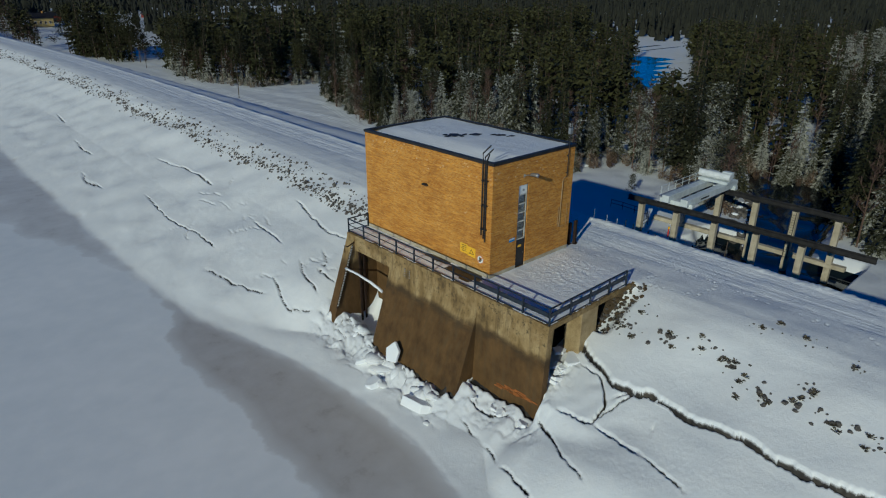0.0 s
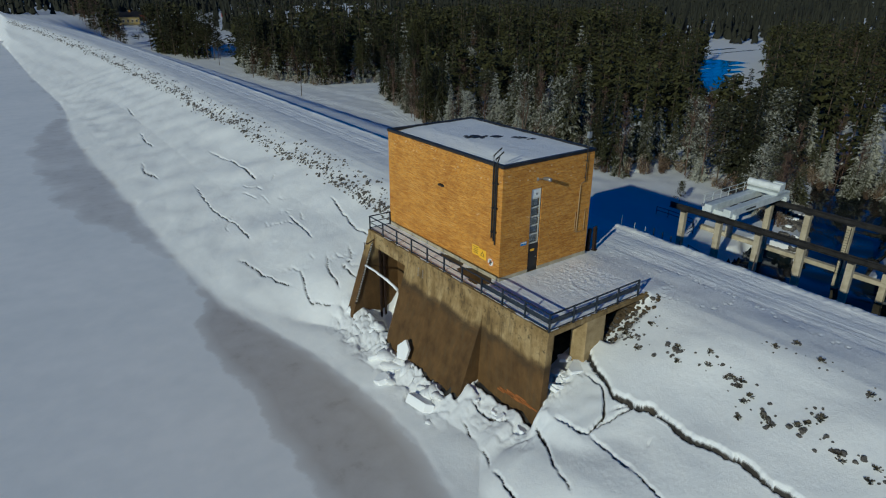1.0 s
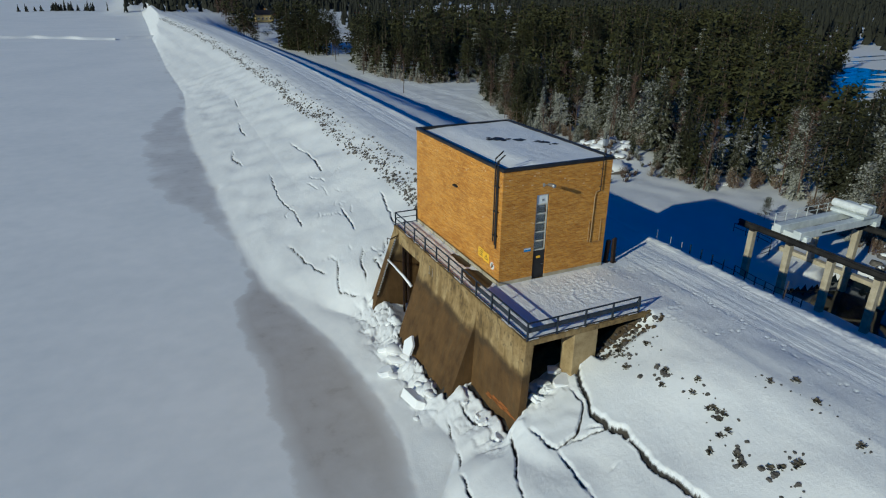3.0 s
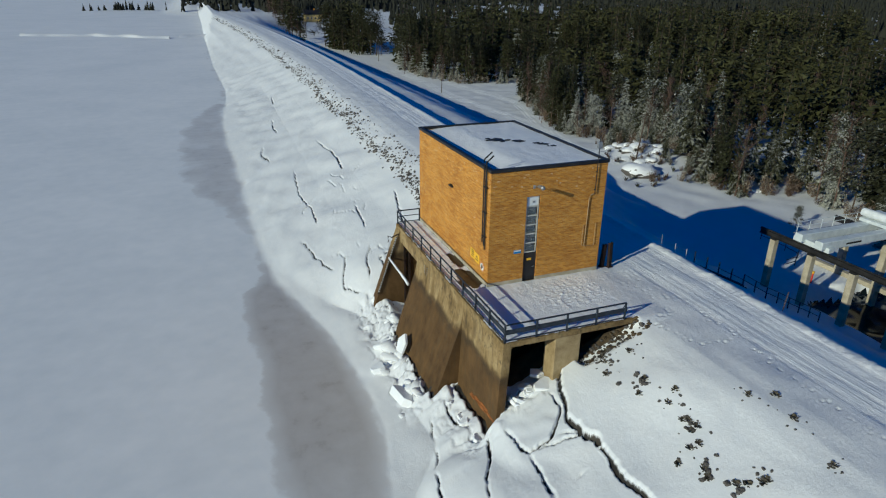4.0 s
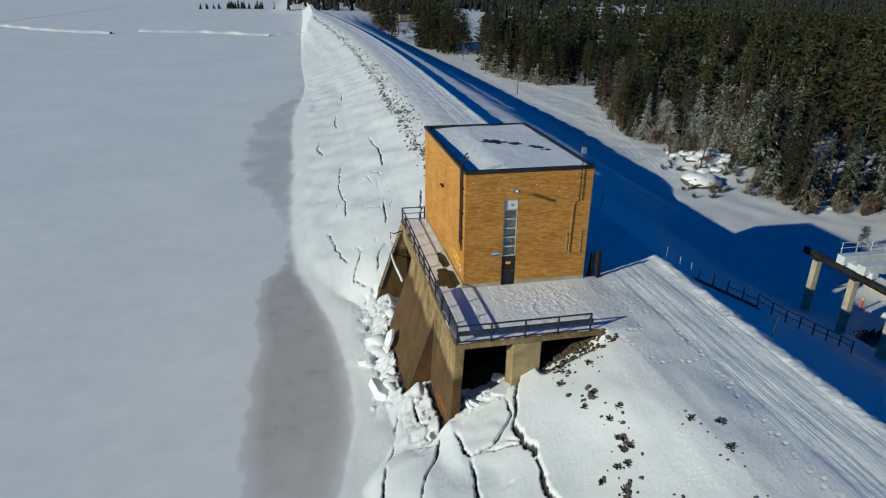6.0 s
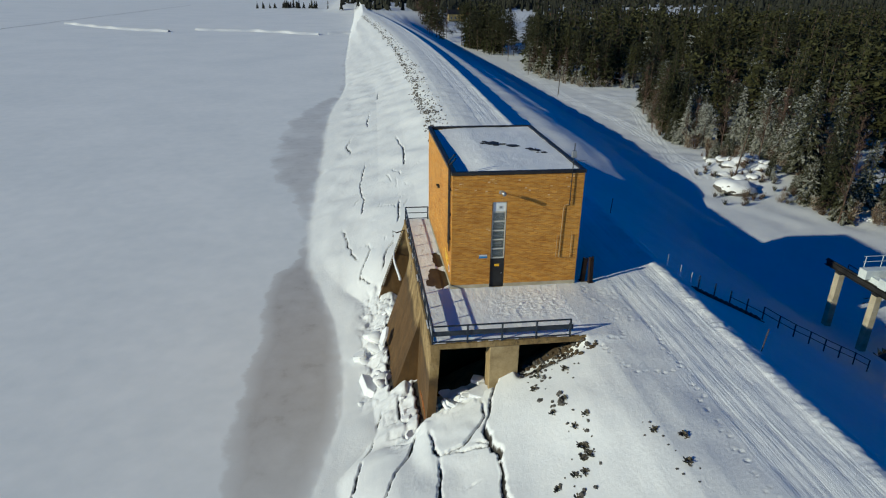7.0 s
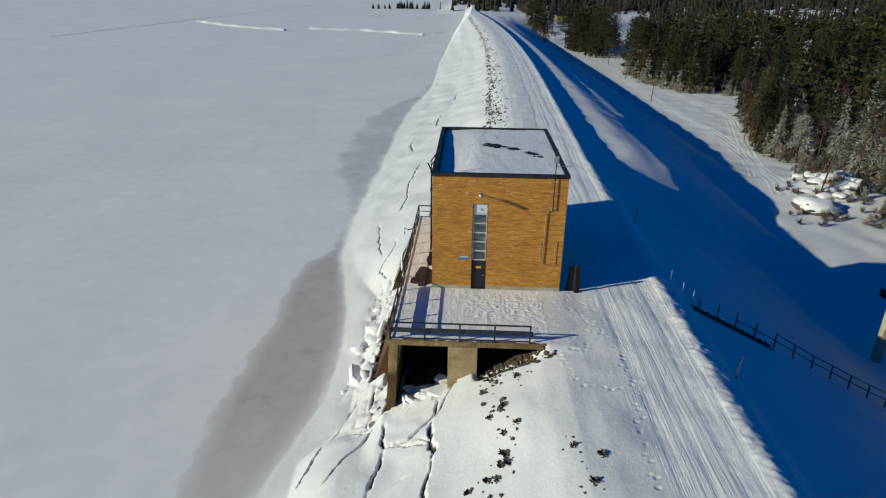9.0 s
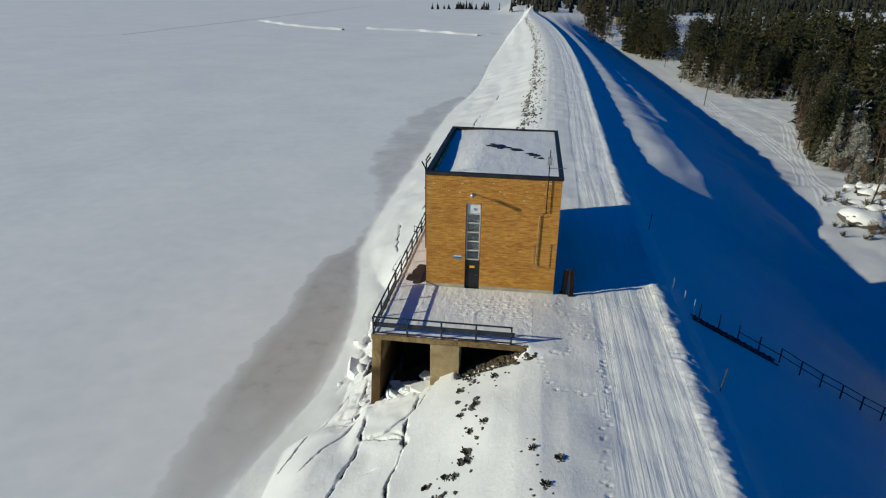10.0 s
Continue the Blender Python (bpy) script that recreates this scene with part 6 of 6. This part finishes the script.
def build_ice():
    rng = random.Random(9)
    # the upright slab and the long block that stand out
    ice_block(-4.2, 5.0, -6.1, 0.95, 0.72, 0.12, 0, (4, -70), 3, "pale ice slab leaning upright on the wall", 0.04)
    ice_block(-5.5, 1.0, height(-5.5, 1.0) + 0.2, 0.55, 1.15, 0.34, 15, (5, 18), 8, "long snow-capped ice block")
    ice_block(-6.1, 4.9, height(-6.1, 4.9) + 0.1, 0.55, 0.65, 0.24, 30, (-18, -12), 12)
    for k in range(17):
        t = rng.random()
        y = -1.0 + 14.2 * t
        wall = -3.9 - 0.3 * smooth(8.5, 7.5, y)
        x = wall - abs(rng.gauss(0, 0.85)) - 0.15
        if y > 8:
            x += rng.uniform(0, 1.6)
        s = (0.3 + 0.55 * rng.random() ** 1.4) * (1.0 - 0.15 * max(0.0, -4.5 - x))
        ice_block(x, y, height(x, y) + s * rng.uniform(-0.2, 0.06), s * rng.uniform(0.8, 1.6), s * rng.uniform(0.8, 1.4), s * rng.uniform(0.16, 0.3), rng.uniform(0, 360), (rng.gauss(0, 14), rng.gauss(-8, 14)), k + 20, soft=0.09)
    for k in range(5):
        x, y = -3.1 - abs(rng.gauss(0, 0.5)), rng.uniform(-7.2, -1.5)
        s = rng.uniform(0.14, 0.4)
        ice_block(x, y, height(x, y) + s * 0.2, s * 1.3, s, s * 0.4, rng.uniform(0, 360), (rng.gauss(0, 18), rng.gauss(0, 18)), k + 200)
    ice_block(0.8, -6.4, -3.42, 0.75, 0.5, 0.14, 20, (8, -6), 401, "snowy ice plate tipped up in the intake mouth")
    ice_block(-1.0, -6.4, -4.15, 0.35, 0.5, 0.12, 50, (24, 12), 402, "snowy ice plate tipped up in the intake mouth")
    for k in range(14):
        x, y = rng.uniform(-1.0, 1.1), rng.uniform(-6.6, -5.2)
        s = rng.uniform(0.12, 0.42)
        ice_block(x, y, -3.7 + 0.45 * (x - 0.2) + s * 0.15, s * 1.4, s, s * 0.3, rng.uniform(0, 360), (rng.gauss(0, 18), rng.gauss(0, 18)), k + 300)
    # rim of old ice left across the gate bay
    bm = bmesh.new()
    pts = []
    for k in range(13):
        t = k / 12
        pts.append((-3.0 - 0.2 * math.sin(t * 3.14) + 0.25 * t, 12.3 - 4.3 * t, -2.5 + 0.22 * math.sin(t * 2.6) - 0.62 * t ** 2.6))
    tube(bm, pts, 0.07, 8, 0.11)
    for v in bm.verts:
        v.co += Vector((0, 0, 0.06 * noise.noise(v.co * 3)))
    tagged(part("frozen_ledge", bm, SNOW, soft=True), "snowy ledge of old ice hanging across the gate bay", "ice ledge")


def build_stair():
    """Steps and railing that go down the shaded side of the dam."""
    stair = thing("hillside_stair", (0, 0, 0), "dark steel steps with a railing down the snowy slope", "stair")
    def ground(x):
        return height(x, 0.5)
    for k in range(13):
        x = 17.2 + 0.42 * k
        part("tread", box(bmesh.new(), x - 0.13, x + 0.13, 0.15, 0.75, ground(x) + 0.02, ground(x) + 0.10), STEEL_BEAM, stair)
    for y in (0.15, 0.75):
        part("stringer", tube(bmesh.new(), [(17.0, y, ground(17.0) + 0.03), (19.8, y, ground(19.8) + 0.03), (22.7, y, ground(22.7) + 0.03)], 0.05, 6), STEEL_BEAM, stair)
    posts = [17.6, 18.9] + [20.2 + 1.42 * k for k in range(10)]
    for k, x in enumerate(posts):
        h = 1.05
        part("post", box(bmesh.new(), x - 0.035, x + 0.035, 0.86, 0.93, ground(x) - 0.2, ground(x) + h), RAIL_PAINT, stair)
    for a, b in zip(posts[2:], posts[3:]):
        for h in (0.55, 1.03):
            if h < 1 or a > 23:
                part("rail", tube(bmesh.new(), [(a, 0.895, ground(a) + h), (b, 0.895, ground(b) + h)], 0.03, 6), RAIL_PAINT, stair)
    for x, y, lean in ((16.55, 14.9, 4), (16.5, -8.05, 6)):
        stake = thing("marker_stake", pose(x, y, height(x, y) - 0.2, 0, lean, 0), "thin dark marker stake in the snow", "stake", "marker stakes")
        part("stick", tube(bmesh.new(), [(0, 0, 0), (0, 0, 1.6)], 0.035, 6), BARK, stake)
    for x, y in ((16.3, 3.2), (16.9, 2.3), (17.4, 1.6)):
        stake = thing("marker_stake", pose(x, y, height(x, y) - 0.2), "thin pale stake beside the steps", "stake", "marker stakes")
        part("stick", tube(bmesh.new(), [(0, 0, 0), (0, 0, 1.1)], 0.025, 6), FRAME_PAINT, stake)


def build_poles():
    for x, y, h, lean in ((55.8, 155.5, 9.5, 2), (59.2, 205.0, 9.5, 1), (55.2, 56.5, 9.0, 7), (62.0, 252.0, 9.5, 0)):
        pole = thing("utility_pole", pose(x, y, height(x, y) - 0.3, 0, lean, 0), "weathered wooden utility pole in the snow", "utility pole", "poles along the track")
        part("pole", tube(bmesh.new(), [(0, 0, 0), (0, 0, h)], 0.13, 8, 0.09), BARK, pole)
        part("crossarm", box(bmesh.new(), -0.7, 0.7, -0.05, 0.05, h - 0.6, h - 0.48), BARK, pole)
        for k in (-0.6, 0.0, 0.6):
            part("insulator", tube(bmesh.new(), [(k, 0, h - 0.48), (k, 0, h - 0.3)], 0.04, 6), WHITE_PAINT, pole)


def build_boulders():
    rng = random.Random(31)
    for x, y, s in ((52.0, 50.6, 2.9), (52.5, 53.5, 1.7), (55.0, 52.0, 1.4), (56.7, 60.5, 1.5), (54.0, 58.0, 1.1), (57.5, 55.0, 1.2), (63.4, 36.8, 0.9), (65.0, 36.4, 0.6), (59.0, 64.0, 1.2), (61.5, 70.0, 1.3), (64.0, 66.0, 1.5), (62.0, 59.0, 1.1), (60.5, 74.0, 1.0), (65.5, 72.0, 1.2), (56.5, 57.5, 1.6), (58.5, 60.5, 1.9), (60.5, 62.5, 1.7), (58.0, 64.5, 1.4), (55.5, 55.5, 1.3), (60.5, 57.0, 1.4), (62.5, 64.5, 1.8), (57.0, 67.0, 1.1), (59.8, 68.0, 1.5)):
        rock = thing("boulder", (x, y, height(x, y) - (0.2 if s > 2 else 0.4) * s), "large dark boulder under a cap of snow", "boulder", "boulders at the forest edge")
        bm = bmesh.new()
        lump(bm, (0, 0, 0.25 * s), (s, s * 0.75, s * 0.55), x, 0.35, 3)
        part("stone", bm, STONE, rock)
        bm = bmesh.new()
        lump(bm, (0, 0, 0.44 * s), (s * 0.98, s * 0.75, s * 0.42), x, 0.33, 3)
        part("snow_cap", bm, SNOW, rock, "rounded cap of snow", soft=True)
    for k in range(46):
        x, y = rng.uniform(46.5, 60), rng.uniform(42, 64)
        if x < 50 and y > 53:
            continue
        bush = thing("bush", (x, y, height(x, y)), "small bare snowy bush", "bush", "bushes at the forest edge")
        bm = bmesh.new()
        for j in range(40):
            a, h = rng.uniform(0, 6.28), rng.uniform(0.3, 1.1)
            r = rng.uniform(0.2, 0.7)
            s = Vector((-math.sin(a), math.cos(a), 0)) * 0.05
            p = Vector((r * 0.3 * math.cos(a), r * 0.3 * math.sin(a), h * 0.3))
            leaf(bm, p - s, p + s, Vector((r * math.cos(a), r * math.sin(a), h)))
        part("brushwood", bm, rng.choice((TWIG, FROSTED, STONE)), bush)


def build_far_things():
    house = thing("farmhouse", (68, 452, height(68, 452)), "small yellow farmhouse with a dark roof far across the snow", "house")
    part("wall", box(bmesh.new(), -6, 6, -4, 4, 0, 5), YELLOW_WALL, house)
    part("roof", prism(bmesh.new(), [(-4.6, 4.9), (4.6, 4.9), (0, 8.0)], "x", -6.5, 6.5), BLACK_METAL, house)
    part("chimney", box(bmesh.new(), 1, 1.8, -0.4, 0.4, 7, 9), BRICK, house)
    for x in (-4, -1.3, 1.4, 4):
        window = part("window", box(bmesh.new(), x - 0.6, x + 0.6, -4.06, -4.005, 1.6, 3.2), WHITE_PAINT, house)
        part("pane", box(bmesh.new(), x - 0.48, x + 0.48, -4.09, -4.061, 1.72, 3.08), DOOR_PAINT, window)
    for x, y, w in ((79, 470, 7), (215, 700, 9)):
        barn = thing("barn", (x, y, height(x, y)), "dark red wooden barn with a dark roof", "barn", "far farm buildings")
        part("wall", box(bmesh.new(), -w / 2, w / 2, -3.5, 3.5, 0, 4), RED_WALL, barn)
        part("roof", prism(bmesh.new(), [(-4.1, 3.9), (4.1, 3.9), (0, 6.4)], "x", -w / 2 - 0.5, w / 2 + 0.5), BLACK_METAL, barn)
        part("door", box(bmesh.new(), -1.2, 1.2, -3.56, -3.505, 0, 2.6), DOOR_PAINT, barn)


YELLOW_WALL = worn("yellow_house_paint", (0.42, 0.30, 0.10), (0.55, 0.42, 0.17), 1.0, 8.0, 0.8)
RED_WALL = worn("red_barn_paint", (0.12, 0.025, 0.018), (0.2, 0.045, 0.03), 1.0, 8.0, 0.85)
def build_lake_things():
    """The wind-blown ridge of snow on the lake, and the long crack beyond it."""
    rng = random.Random(5)
    for run in (((-200, 442), (-160, 397), (-137, 378), (-112, 363)), ((-102, 381), (-85, 373), (-65, 369), (-42, 352), (-26, 341)), ((-22, 348), (-7, 352))):
        bm = bmesh.new()
        rows = []
        for (ax, ay), (bx, by) in zip(run, run[1:]):
            for k in range(24):
                t = k / 24
                x, y = ax + (bx - ax) * t, ay + (by - ay) * t + 0.8 * math.sin(x_of(t, ax, bx) * 0.35)
                h = 1.5 * (0.85 + 0.3 * noise.noise(Vector((x * 0.12, 0, 4))))
                w = 7.0 * (0.8 + 0.4 * noise.noise(Vector((x * 0.1, 3, 0))))
                rows.append([bm.verts.new((x, y + s * w, -8.36 + max(h, 0.1) * b)) for s, b in ((-0.8, 0), (-0.3, 0.65), (0, 1), (0.3, 0.8), (0.9, 0))])
        for a, b in zip(rows, rows[1:]):
            for j in range(4):
                bm.faces.new((a[j], b[j], b[j + 1], a[j + 1]))
        bmesh.ops.recalc_face_normals(bm, faces=bm.faces)
        tagged(part("snow_ridge", bm, SNOW, soft=True), "bright wind-blown ridge of snow on the lake ice", "snow ridge", "ridges on the lake", "")
    bm = bmesh.new()
    left = [bm.verts.new((-213.6 + 1.2 * noise.noise(Vector((k * 0.3, 0, 0))) - 0.45, 290 + 12 * k, -8.27)) for k in range(48)]
    right = [bm.verts.new(v.co + Vector((0.9, 0, 0))) for v in left]
    for k in range(47):
        bm.faces.new((left[k], right[k], right[k + 1], left[k + 1]))
    tagged(part("ice_crack", bm, STONE), "long thin dark crack across the lake ice", "ice crack")


def x_of(t, a, b):
    return a + (b - a) * t


def build_vehicle_track(way):
    """Two ruts that a vehicle left in the snow at the foot of the dam."""
    pts = []
    for k in range(len(way) - 1):
        p0, p1, p2, p3 = (Vector(way[min(max(k + j, 0), len(way) - 1)]) for j in (-1, 0, 1, 2))
        for j in range(8):
            t = j / 8
            pts.append(0.5 * (2 * p1 + (p2 - p0) * t + (2 * p0 - 5 * p1 + 4 * p2 - p3) * t * t + (3 * p1 - p0 - 3 * p2 + p3) * t ** 3))
    track = thing("vehicle_track", (0, 0, 0), "pair of wheel ruts curving through the snow", "track")
    for off in (-0.95, 0.95):
        bm = bmesh.new()
        rows = []
        for a, b in zip(pts, pts[1:]):
            d = (b - a).normalized()
            n = Vector((d.y, -d.x))
            q = a + n * (off + 0.2 * math.sin(a.y * 0.12 + off))
            row = []
            for s, h in ((-0.9, -0.06), (-0.5, 0.06), (-0.3, 0.0), (0.3, 0.0), (0.5, 0.06), (0.9, -0.06)):
                e = q + n * s
                row.append(bm.verts.new((e.x, e.y, height(e.x, e.y) + h + 0.02)))
            rows.append(row)
        for a, b in zip(rows, rows[1:]):
            for j in range(5):
                bm.faces.new((a[j], b[j], b[j + 1], a[j + 1]))
        bmesh.ops.recalc_face_normals(bm, faces=bm.faces)
        part("rut", bm, TRACK_SNOW, track, soft=True)


build_lake_things()
build_vehicle_track(((50.5, 57), (53.0, 66), (56.0, 79), (59.5, 92), (62.5, 104), (66.5, 118), (70.0, 131), (71.0, 142), (70.0, 152), (67.5, 163), (66.0, 185)))
build_vehicle_track(((52.0, 70), (55.5, 80), (58.5, 92), (59.5, 114), (58.5, 134), (57.5, 155), (59.5, 187), (57.5, 229)))
build_rocks()
build_ice()
build_stair()
build_poles()
build_boulders()
build_far_things()
